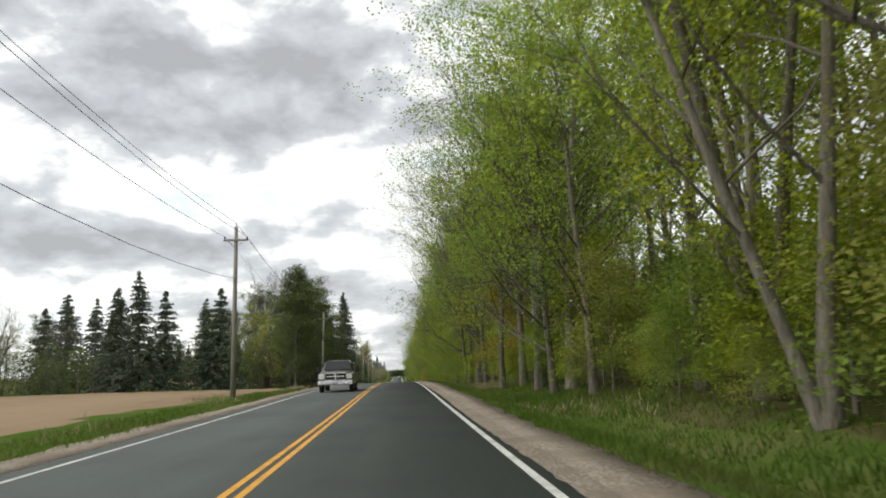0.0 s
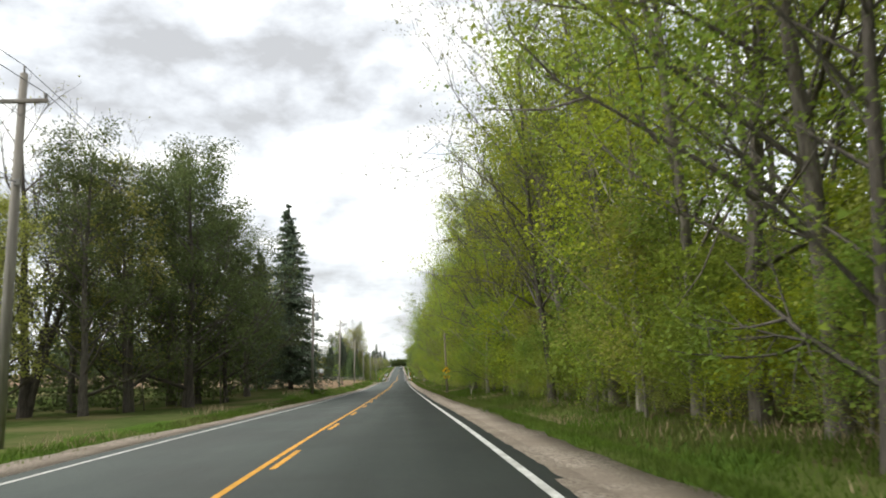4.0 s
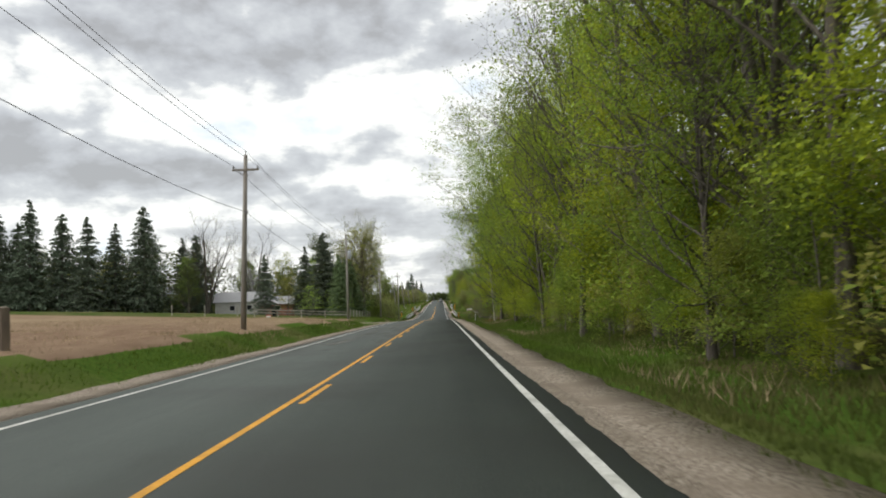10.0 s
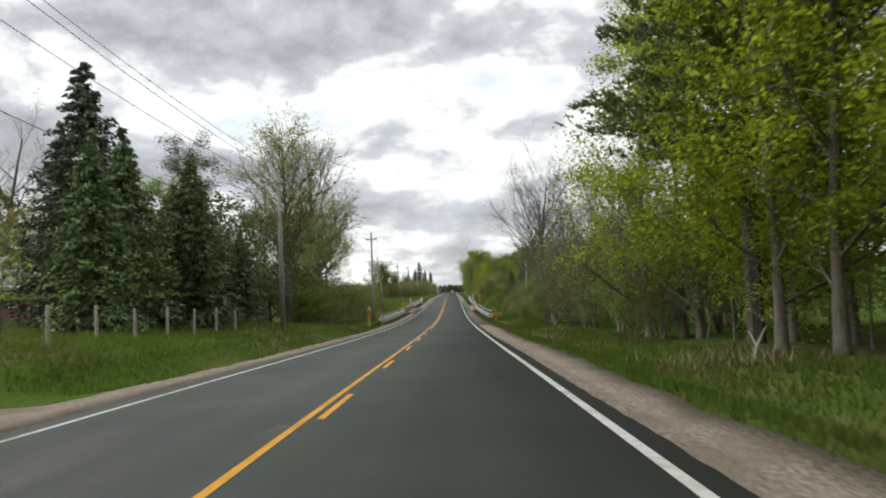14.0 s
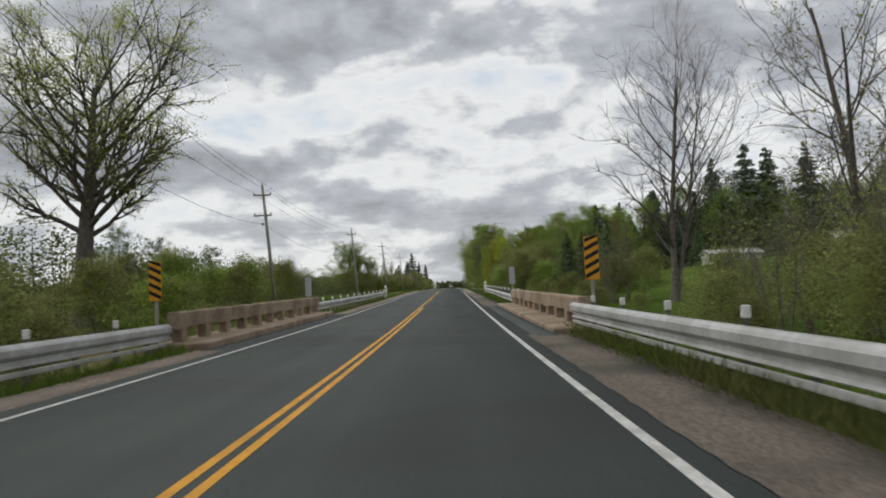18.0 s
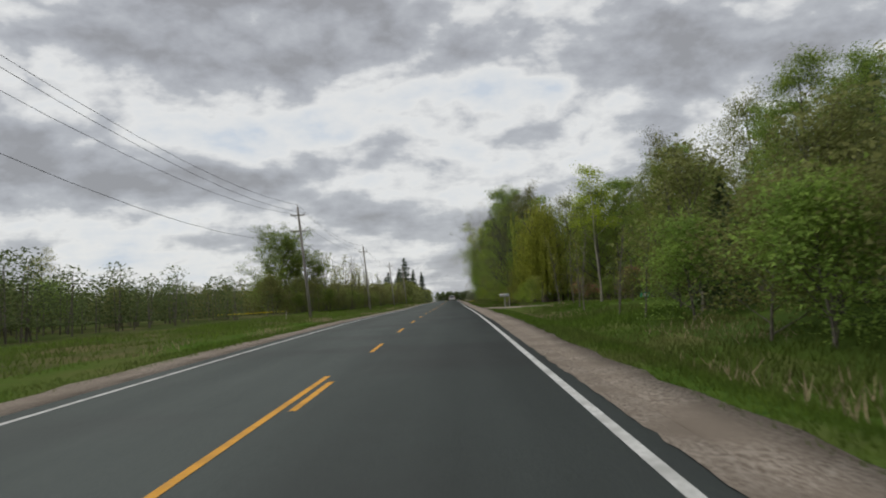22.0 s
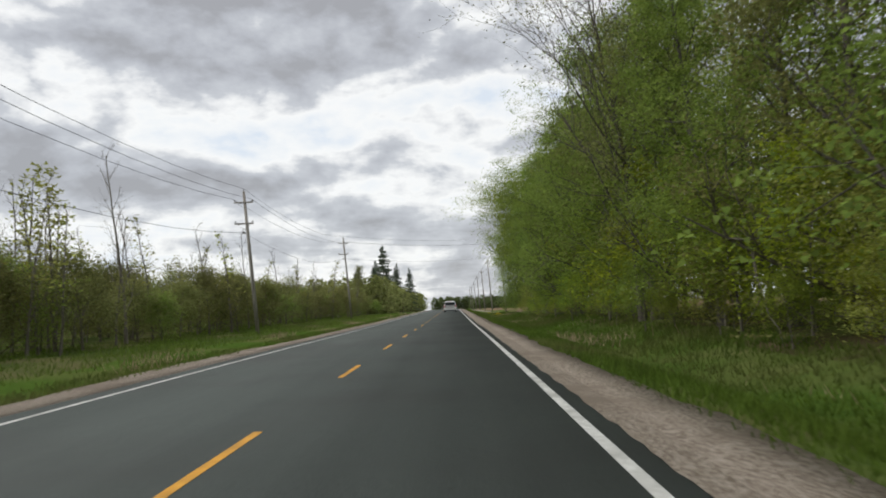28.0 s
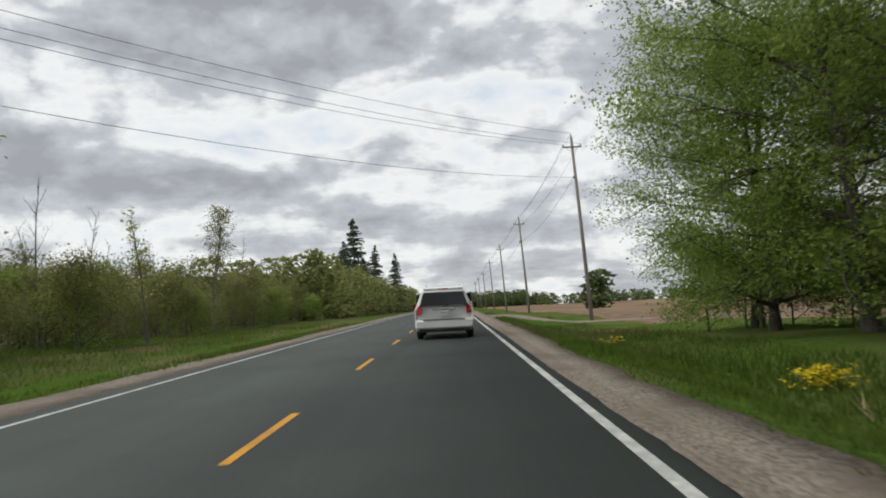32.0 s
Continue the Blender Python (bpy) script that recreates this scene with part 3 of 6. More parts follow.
# ---- trees ----
def skeleton(seed, height, r0, clear, spread, limbs, lean=0.0, subs=5, twigs=3, up=0.45, top=0.9, fork=0, droop=0.0, round_top=False):
    """Trunk, limbs and twigs as tapered lines, and the tips that carry leaves."""
    r = np.random.RandomState(seed)
    tubes, tips = [], []

    def line(start, way, length, n, curl, wob):
        p, d = np.array(start, dtype=float), np.array(way, dtype=float) / np.linalg.norm(way)
        out = [p.copy()]
        for _ in range(n):
            d = d + np.array([0, 0, curl]) / n + r.normal(0, wob, 3)
            d /= np.linalg.norm(d)
            p = p + d * length / n
            out.append(p.copy())
        return np.array(out)

    stems = [line((0, 0, 0), (lean, 0.0, 1), height * top, 9, 0.0, 0.035)]
    for k in range(fork):
        a = r.uniform(0, 6.28)
        stems.append(line((0.12 * math.cos(a), 0.12 * math.sin(a), 0), (0.28 * math.cos(a), 0.28 * math.sin(a), 1), height * top * r.uniform(0.75, 0.95), 9, 0.1, 0.04))
    for s, stem in enumerate(stems):
        rad = r0 * (1.0 if s == 0 else 0.75) * np.linspace(1, 0.16, len(stem)) ** 0.9
        rad[0] *= 1.35
        tubes.append((stem, rad, 7))
        tips.append(stem[-1])
        nl = limbs // len(stems)
        for i in range(nl):
            h = clear + (1 - clear) * (i + r.uniform(0, 0.9)) / nl
            k = h * (len(stem) - 1)
            i0 = min(int(k), len(stem) - 2)
            st = stem[i0] + (stem[i0 + 1] - stem[i0]) * (k - i0)
            a = 2.4 * i + r.uniform(-0.5, 0.5) + s
            qq = max(0.0, (h - clear) / (1 - clear))
            L = spread * ((0.72 + 0.28 * math.sin(math.pi * qq)) if round_top else (1.0 - 0.65 * qq ** 1.4)) * r.uniform(0.7, 1.15)
            lim = line(st, (math.cos(a), math.sin(a), up + 0.5 * h), L, 5, 0.35 - droop, 0.10)
            rl = max(0.02, rad[i0] * 0.45)
            tubes.append((lim, rl * np.linspace(1, 0.2, 6), 4))
            for j in range(subs):
                q = r.uniform(0.3, 1.0) * 5
                j0 = min(int(q), 4)
                sp = lim[j0] + (lim[j0 + 1] - lim[j0]) * (q - j0)
                d = lim[min(j0 + 1, 5)] - lim[j0] + r.normal(0, 0.55 * L / 5, 3)
                sub = line(sp, d, L * r.uniform(0.25, 0.5), 3, 0.25 - droop, 0.16)
                tubes.append((sub, rl * 0.4 * np.linspace(1, 0.3, 4), 3))
                tips.append(sub[-1])
                tips.append(sub[2])
                for _ in range(twigs):
                    q = r.randint(1, 4)
                    tw = line(sub[q], sub[q] - sub[q - 1] + r.normal(0, 0.35 * L / 5, 3), L * r.uniform(0.12, 0.28), 2, 0.2 - droop, 0.2)
                    tubes.append((tw, rl * 0.2 * np.array([1, 0.7, 0.4]), 3))
                    tips.append(tw[-1])
    return tubes, np.array(tips), r


def tubes_mesh(name, tubes, mat, min_r=0.0, least=0.0):
    s = Shape()
    for pts, rad, sides in tubes:
        if rad[0] < least:
            continue
        if least and sides < 7 and len(pts) > 4:
            pts, rad, sides = pts[::2] if len(pts) % 2 else np.concatenate([pts[:-1:2], pts[-1:]]), rad[::2] if len(pts) % 2 else np.concatenate([rad[:-1:2], rad[-1:]]), 3
        s.tube(pts, np.maximum(rad, min_r), sides, cap=False)
    return s.mesh(name, mat, True)


def leaf_mesh(name, r, tips, per_tip, sigma, size, mat, flat=0.9, long=1.3, hang=0.0, quad=False):
    """Small pointed leaves scattered round the tips."""
    c = np.repeat(tips, per_tip, axis=0)
    n = len(c)
    c = c + r.normal(0, sigma, (n, 3)) * np.array([1, 1, 0.5])
    c[:, 2] = np.maximum(c[:, 2], 0.15)
    nrm = r.normal(0, 1, (n, 3))
    nrm[:, 2] = np.abs(nrm[:, 2]) + flat
    nrm /= np.linalg.norm(nrm, axis=1)[:, None]
    a = np.cross(nrm, r.normal(0, 1, (n, 3)))
    a[:, 2] -= hang
    a /= np.linalg.norm(a, axis=1)[:, None] + 1e-9
    b = np.cross(nrm, a)
    s = size * r.uniform(0.6, 1.35, (n, 1))
    if not quad:
        s = s * 1.25
        v = np.stack([c - a * s * long * 0.5, c + b * s * 0.5 + a * s * 0.1, c + a * s * long * 0.35 - b * s * 0.45], 1).reshape(-1, 3)
        return array_mesh(name, v, np.arange(n * 3).reshape(n, 3), mat)
    v = np.stack([c - a * s * long * 0.5, c + b * s * 0.5 - a * s * 0.05, c + a * s * long * 0.5 - nrm * s * 0.12, c - b * s * 0.5 - a * s * 0.05], 1).reshape(-1, 3)
    f = np.arange(n * 4).reshape(n, 4)
    return array_mesh(name, v, f, mat)


def leafy_tree(name, label, group, seed, height, r0, clear, spread, limbs, per_tip, size, leaf="leaf", bark="bark", sigma=0.45, cat="tree", quad=False, **kw):
    tubes, tips, r = skeleton(seed, height, r0, clear, spread, limbs, **kw)
    e = thing(name, label, cat, group)
    if per_tip < 1:
        part("trunk", tubes_mesh("trunk", [t for t in tubes if t[2] > 4], M[bark]), M[bark], e)
        tagged(part("branchwork", tubes_mesh("branchwork", [t for t in tubes if t[2] <= 4], M[bark]), M[bark], e), kind="stuff")
    else:
        part("trunk", tubes_mesh("trunk", [t for t in tubes if t[2] > 4], M[bark]), M[bark], e)
        tagged(part("branchwork", tubes_mesh("branchwork", [t for t in tubes if t[2] <= 4], M[bark], 0.0, min(0.020, max(0.085 * r0, 0.012)) if per_tip >= 12 else 0.0), M[bark], e), kind="stuff")
    if per_tip:
        keep = tips if per_tip >= 1 else tips[r.uniform(0, 1, len(tips)) < per_tip]
        tagged(part("crown", leaf_mesh("crown", r, keep, max(1, int(per_tip)), sigma, size, M[leaf], quad=quad), M[leaf], e), kind="stuff")
    return e


def conifer(name, label, group, seed, height, width, leaf="needle", clear=0.06, whorl=0.5, boughs=8, sprays=22, layered=False, size=0.36, fan=1, cat="tree"):
    """Trunk with whorls of drooping boughs, each clothed in small needle sprays."""
    r = np.random.RandomState(seed)
    e = thing(name, label, cat, group)
    s = Shape().tube([(0, 0, 0), (0.05, 0.02, height * 0.5), (0, 0, height)], [height * 0.016, height * 0.010, 0.02], 6)
    limbs = Shape()
    V = []
    z = height * clear
    while z < height * 0.992:
        f = 1 - z / height
        reach = width * (f ** 0.78 if not layered else (0.35 + 0.65 * math.sin(3.0 * f + 0.1)) * (0.7 + 0.5 * r.rand())) * r.uniform(0.88, 1.08) + 0.10
        for k in range(boughs if f > 0.12 else 5):
            a = 2 * math.pi * (k + r.uniform(-0.45, 0.45)) / boughs + z * 1.7
            Lb = reach * r.uniform(0.55, 1.15)
            z0 = z + r.normal(0, 0.12)
            dz = (r.uniform(0.0, 0.22) if layered else (-0.34 * f + 0.16)) + r.normal(0, 0.06)
            o = np.array([math.cos(a), math.sin(a), 0])
            side = np.array([-o[1], o[0], 0])
            root = np.array([0, 0, z0])
            if Lb > 0.8:
                limbs.tube([(0, 0, z0), tuple(root + o * Lb * 0.95 + np.array([0, 0, dz * Lb * 0.95]))], [0.012 + 0.010 * Lb, 0.008], 3, cap=False)
            m = max(4, int(sprays * (0.25 + 0.75 * Lb / width)))
            u = (0.10 if not layered else 0.30) + (0.9 if not layered else 0.70) * (np.arange(m) + r.rand(m)) / m
            half = Lb * (0.26 if layered else 0.15) * (1.15 - 0.75 * u)
            c = root + o * (Lb * u)[:, None] + side * (r.normal(0, 1, m) * half)[:, None]
            c[:, 2] += dz * Lb * u - (0.0 if layered else 0.14 * Lb * u * u) + r.normal(0, 0.09, m)
            for _ in range(fan):
                d = o * 0.75 + side * r.normal(0, 0.75, (m, 1)) + np.array([0, 0, 1.0]) * ((0.45 if layered else -0.40) + r.normal(0, 0.4, (m, 1)))
                d /= np.linalg.norm(d, axis=1)[:, None]
                w = np.cross(d, r.normal(0, 1, (m, 3)))
                w /= np.linalg.norm(w, axis=1)[:, None] + 1e-9
                q = size * r.uniform(0.65, 1.35, (m, 1))
                V.append(np.stack([c - d * q * 0.4 - w * q * (0.30 if fan == 1 else 0.16), c - d * q * 0.4 + w * q * (0.30 if fan == 1 else 0.16), c + d * q * 0.75], 1).reshape(-1, 3))
        z += whorl * r.uniform(0.7, 1.3) * (1.5 if layered else 1.0)
    part("trunk", s, M["dark_bark"], e)
    tagged(part("branchwork", limbs, M["dark_bark"], e), kind="stuff")
    V = np.concatenate(V)
    tagged(part("crown", array_mesh("crown", V, np.arange(len(V)).reshape(-1, 3), M[leaf]), M[leaf], e), kind="stuff")
    return e


rs = np.random.RandomState(11)


def spots(y0, y1, gap, x0, x1, smin=0.85, smax=1.12, skip=()):
    out = []
    y = y0
    while y < y1:
        if not any(a < y < b for a, b in skip):
            x = rs.uniform(x0, x1)
            out.append((x, y, gz(x, y) - 0.05, rs.uniform(0, 360), rs.uniform(smin, smax)))
        y += gap * rs.uniform(0.65, 1.35)
    return out


def short_of(y, places):
    """Only the places before y."""
    return [p for p in places if p[1] < y]


def deal(protos, places):
    """Shares places out among several prototypes."""
    for i, p in enumerate(protos):
        mine = places[i::len(protos)]
        if mine:
            set_down(p, mine)


E_MAPLE = "leafy spring maple with a grey trunk at the wood's edge"
WOOD = "trees of the roadside wood"
edge = [
    leafy_tree("maple_tree", E_MAPLE, WOOD, 1, 20, 0.24, 0.16, 6.6, 22, 27, 0.094, subs=5, twigs=3, up=0.6),
    leafy_tree("maple_tree", E_MAPLE, WOOD, 2, 22, 0.28, 0.20, 7.0, 22, 27, 0.094, leaf="leaf_bright", subs=5, twigs=3, up=0.6),
    leafy_tree("maple_tree", "forked grey-barked maple in fresh yellow-green leaf", WOOD, 3, 21, 0.22, 0.24, 6.4, 22, 27, 0.094, fork=1, lean=-0.12, subs=5, twigs=3, up=0.6),
    leafy_tree("beech_tree", "slender beech with a pale trunk and light green leaves", WOOD, 4, 18, 0.16, 0.12, 5.0, 22, 27, 0.094, leaf="leaf_bright", bark="pale_bark", subs=5, twigs=3, up=0.6),
    leafy_tree("maple_tree", "tall straight maple with dark green spring leaves", WOOD, 5, 23, 0.26, 0.24, 6.4, 22, 27, 0.094, leaf="leaf_dark", subs=5, twigs=3, up=0.6),
]
deal(edge, spots(-16, 352, 4.9, 10.0, 12.6))
set_down(leafy_tree("maple_tree", "bright green young maple beside the pine", WOOD, 9, 18, 0.18, 0.08, 4.6, 24, 26, 0.125, leaf="leaf_bright", subs=5, twigs=3), spots(350, 380, 2.4, 11.0, 15.5, 0.75, 1.0) + [(x, y, gz(x, y) - 0.05, 50 * y, k) for x, y, k in ((11.2, 303, 0.9), (12.4, 309, 1.0), (11.0, 316, 0.95), (12.2, 322, 1.0), (11.3, 327, 0.9), (13.4, 316, 1.0), (12.6, 334, 0.9), (11.6, 247, 0.85), (12.0, 267, 0.9), (11.4, 254, 0.8))])
late = [
    leafy_tree("maple_tree", "full tree in muted deep green behind the drive", "trees round the house drive", 6, 19, 0.24, 0.05, 6.2, 30, 44, 0.108, leaf="leaf_deep", bark="dark_bark", subs=5, twigs=3),
    leafy_tree("maple_tree", "tall tree with dark olive spring leaves", "trees round the house drive", 7, 20, 0.24, 0.05, 6.2, 30, 42, 0.108, leaf="leaf_deep", bark="dark_bark", subs=5, twigs=3),
    leafy_tree("ash_tree", "brownish green tree just coming into leaf", "trees round the house drive", 8, 18, 0.20, 0.05, 5.6, 28, 30, 0.108, leaf="leaf_scrub", bark="bark", subs=5, twigs=3),
]
deal(late, [(x, y, gz(x, y) - 0.1, 47 * i, s) for i, (x, y, s) in enumerate(((23, 640, 0.95), (27, 634, 0.92), (33, 638, 0.95), (40, 634, 0.9), (47, 638, 0.95), (13.5, 657, 0.95), (12, 668, 1.0), (11.5, 679, 0.95), (12.5, 689, 0.95), (11.6, 650, 0.62), (11.2, 662, 0.75), (11.0, 674, 0.8), (11.4, 684, 0.8), (12.0, 695, 0.8), (19, 654, 0.85), (27, 648, 0.85), (54, 636, 0.82), (62, 640, 0.82), (-48, 396, 0.6), (-40, 412, 0.65),
    (26, 556, 0.5), (22, 566, 0.52), (17, 575, 0.5), (30, 572, 0.55), (20, 584, 0.55), (27, 588, 0.74), (14.5, 566, 0.36), (15.5, 590, 0.45), (34, 582, 0.6), (24, 598, 0.8), (32, 598, 0.82), (40, 598, 0.8), (18, 599, 0.66), (46, 612, 0.95), (54, 610, 1.0), (-13.6, 437, 0.85), (-24, 410, 0.7)))] + short_of(776, spots(702, 793, 4.8, 11.2, 13.6, 0.75, 0.95)))
set_down(late[0], [(x, y, gz(x, y) - 0.1, 31 * i, s) for i, (x, y, s) in enumerate(((20, 637, 0.72), (30, 631, 0.84), (37, 629, 0.8), (37, 646, 0.9), (45, 630, 0.8), (24, 628.5, 0.62)))] + [(23, 640, gz(23, 640), 0, 0.84)])
inner = [
    leafy_tree("maple_tree", "tall woodland maple with a bare lower trunk", WOOD, 21, 23, 0.26, 0.42, 5.6, 15, 9, 0.22, leaf="leaf", subs=4, twigs=2, sigma=0.7),
    leafy_tree("ash_tree", "tall slim ash with thin new leaves", WOOD, 22, 24, 0.22, 0.45, 5.0, 15, 8, 0.22, leaf="leaf_olive", subs=4, twigs=2, sigma=0.7),
    leafy_tree("maple_tree", "shaded woodland maple with dark green crown", WOOD, 23, 21, 0.24, 0.30, 5.8, 16, 9, 0.22, leaf="leaf_dark", subs=4, twigs=2, sigma=0.75),
]
deal(inner, spots(-14, 374, 5.6, 15, 19.5) + spots(-10, 374, 6.5, 21, 28) + short_of(772, spots(672, 788, 5.0, 16, 20, 0.75, 0.9)) + short_of(764, spots(650, 780, 6.0, 22, 28, 0.62, 0.8)) + spots(646, 668, 4.0, 30, 44, 0.45, 0.52))
UNDER = "undergrowth along the wood's edge"
under = [
    leafy_tree("young_maple", "bushy young maple with bright green leaves", UNDER, 31, 5.5, 0.05, 0.06, 2.5, 14, 28, 0.085, leaf="leaf_bright", subs=4, twigs=2, sigma=0.4, cat="shrub"),
    leafy_tree("spreading_bush", "low spreading shrub in spring leaf", UNDER, 32, 4.2, 0.05, 0.05, 2.6, 14, 28, 0.085, leaf="leaf", subs=4, twigs=2, sigma=0.45, cat="shrub"),
    leafy_tree("undergrowth_bush", "dark green undergrowth shrub", UNDER, 33, 6.5, 0.06, 0.05, 2.8, 15, 28, 0.085, leaf="leaf_dark", subs=4, twigs=2, sigma=0.5, cat="shrub"),
    leafy_tree("budding_bush", "olive-brown budding undergrowth shrub", UNDER, 34, 6.0, 0.05, 0.05, 2.6, 15, 28, 0.085, leaf="leaf_olive", subs=4, twigs=2, sigma=0.45, cat="shrub"),
]
deal(under, spots(-12, 95, 4.0, 10.4, 13.5, 0.8, 1.35) + spots(95, 335, 3.0, 10.0, 12.5, 0.8, 1.35) + spots(345, 372, 3.0, 12.5, 15, 0.9, 1.3) + short_of(772, spots(645, 792, 3.4, 10.6, 13.2, 0.8, 1.35)) + spots(-12, 350, 2.3, 9.5, 11.6, 0.32, 0.62) + short_of(782, spots(628, 795, 2.4, 9.8, 12.4, 0.32, 0.62)) + spots(0, 335, 7.0, 15, 20, 1.1, 1.6) + short_of(770, spots(650, 790, 8.0, 15, 20, 1.1, 1.6)))


def thicket(name, label, seed, boxes, per_m2, size, leaf, stems=0.02):
    """Far woods: many leaves in an uneven belt with thin stems; one uncounted mass."""
    r = np.random.RandomState(seed)
    C, S = [], Shape()
    for x0, x1, y0, y1, h0, h1 in boxes:
        n = int(abs(x1 - x0) * abs(y1 - y0) * 0.05) + max(6, int((abs(x1 - x0) + abs(y1 - y0)) / 2.6))
        for _ in range(n):
            x, y, h = r.uniform(x0, x1), r.uniform(y0, y1), r.uniform(h0, h1)
            z = gz(x, y)
            rad = min(4.5, 0.24 * h + 0.6)
            m = int(per_m2 * rad * h)
            th, u = r.uniform(0, 6.283, m), r.uniform(0.04, 1, m)
            rr = rad * np.sqrt(np.clip(np.sin(np.pi * np.clip(u, 0.04, 1) ** 0.8), 0.05, 1)) * r.uniform(0.55, 1.08, m)
            C.append(np.stack([x + rr * np.cos(th), y + rr * np.sin(th), z + h * u], -1))
            if r.rand() < stems * 40:
                S.tube([(x, y, z - 0.2), (x + r.normal(0, 0.3), y + r.normal(0, 0.3), z + h * 0.85)], [0.02 * h ** 0.8 + 0.02, 0.03], 4, cap=False)
    C = np.concatenate(C)
    e = thing(name, label, "woods")
    tagged(e, kind="stuff")
    tagged(part("foliage", leaf_mesh("foliage", r, C, 1, 0.3, size, M[leaf]), M[leaf], e), kind="stuff")
    if S.v:
        tagged(part("stems", S, M["bark"], e), kind="stuff")
    return e


thicket("far_wood", "deep woodland behind the roadside trees", 41, [(20, 42, 376, 384, 10, 16), (30, 44, -20, 376, 9, 15), (29, 45, 645, 752, 11, 17), (40, 62, 642, 656, 8, 13)], 8.0, 0.6, "leaf")

# ---- overhead power line ----
POLES_L = [(-7.9, -4.0, 11.0), (-8.5, 52.0, 10.9), (-9.4, 119.0, 11.0), (-8.1, 186.0, 11.6), (-8.8, 234.0, 12.2), (-9.2, 285.0, 11.0), (-9.6, 339.5, 11.6), (-9.6, 393.0, 11.6), (-9.1, 448.0, 12.0), (-13.05, 507.5, 10.8), (-13.2, 568.0, 11.0), (-13.2, 626.0, 12.0), (-13.0, 685.0, 11.4), (-13.6, 751.5, 11.5), (-14.0, 813.0, 12.9)]
POLES_R = [(13.0, 849.0, 14.4), (12.6, 897.0, 13.0), (12.6, 945.0, 12.8), (12.6, 994.0, 12.8), (12.6, 1043.0, 12.0), (12.6, 1092.0, 12.0), (12.6, 1141.0, 12.0)]


def utility_pole(x, y, h, low_arm=False, drum=False):
    z = gz(x, y) - 0.15
    top = road_z(y) + h
    e = thing("utility_pole", "grey weathered wooden utility pole with a crossarm", "utility pole", "utility poles along the road", (x, y, z), 0)
    H = top - z
    lean = 0.004 * math.sin(y) + (-0.072 if 500 < y < 830 else -0.05 if y > 830 else 0.03 if y < 300 else 0.0) + (-0.02 if 40 < y < 60 else 0.0)
    part("shaft", Shape().tube([(0, 0, 0), (lean * H * 0.5, 0, H * 0.5), (lean * H, 0, H - 0.25)], [0.17, 0.145, 0.11], 10), M["pole_wood"], e, smooth=True)
    ex = lean * H
    part("pole_top_pin", Shape().tube([(ex, 0, H - 0.3), (ex, 0, H)], [0.035, 0.03], 6), M["insulator"], e)
    arms = [H - 1.15] + ([H - 2.9] if low_arm else [])
    for az in arms:
        part("crossarm", Shape().box(ex - 0.78, -0.16, az - 0.06, ex + 0.78, -0.05, az + 0.06, 0.012), M["pole_wood"], e)
        for sx in (-0.70, 0.70):
            part("insulator", Shape().tube([(ex + sx, -0.10, az + 0.05), (ex + sx, -0.10, az + 0.12), (ex + sx, -0.10, az + 0.15), (ex + sx, -0.10, az + 0.24)], [0.025, 0.05, 0.06, 0.03], 7), M["insulator"], e, smooth=True)
        for sx in (-0.55, 0.55):
            part("brace", Shape().tube([(ex + sx, -0.12, az - 0.05), (ex, -0.12, az - 0.45)], [0.015, 0.015], 4), M["insulator"], e)
    part("cable_clamp", Shape().box(ex - 0.10, -0.22, H - 3.75, ex + 0.10, -0.10, H - 3.55, 0.02), M["insulator"], e)
    if drum:
        part("transformer", Shape().tube([(ex + 0.36, 0, H - 3.3), (ex + 0.36, 0, H - 3.25), (ex + 0.36, 0, H - 2.35), (ex + 0.36, 0, H - 2.3)], [0.20, 0.23, 0.23, 0.18], 12), M["sign_grey"], e, "grey cylindrical transformer", smooth=True)
    return (x + ex, y, z + H)


tops_l = [utility_pole(x, y, h, low_arm=x < -13, drum=i in (3, 6)) for i, (x, y, h) in enumerate(POLES_L)]
tops_r = [utility_pole(x, y, h) for x, y, h in POLES_R]


def wire_run(points, sag, r, label):
    pts = [Vector(points[0])]
    for a, b in zip(points[:-1], points[1:]):
        a, b = Vector(a), Vector(b)
        d = (b - a).length
        for i in range(1, 9):
            u = i / 8
            p = a.lerp(b, u)
            p.z -= sag * (d / 55) ** 2 * 4 * u * (1 - u)
            pts.append(p)
    s = Shape().tube(pts, [r] * len(pts), 4, cap=False)
    return tagged(new("overhead_wire", s.mesh("overhead_wire", M["wire"], True)), label, "wire", "overhead wires")


tops = tops_l + tops_r
wire_run(tops, 0.9, 0.013, "thin black overhead power wire between poles")
for sx in (-0.70, 0.70):
    wire_run([(x + sx, y - 0.1, z - 0.92) for x, y, z in tops], 0.9, 0.013, "thin black overhead power wire between poles")
wire_run([(x, y - 0.2, z - 3.65) for x, y, z in tops], 1.1, 0.013, "low-slung black telephone cable")

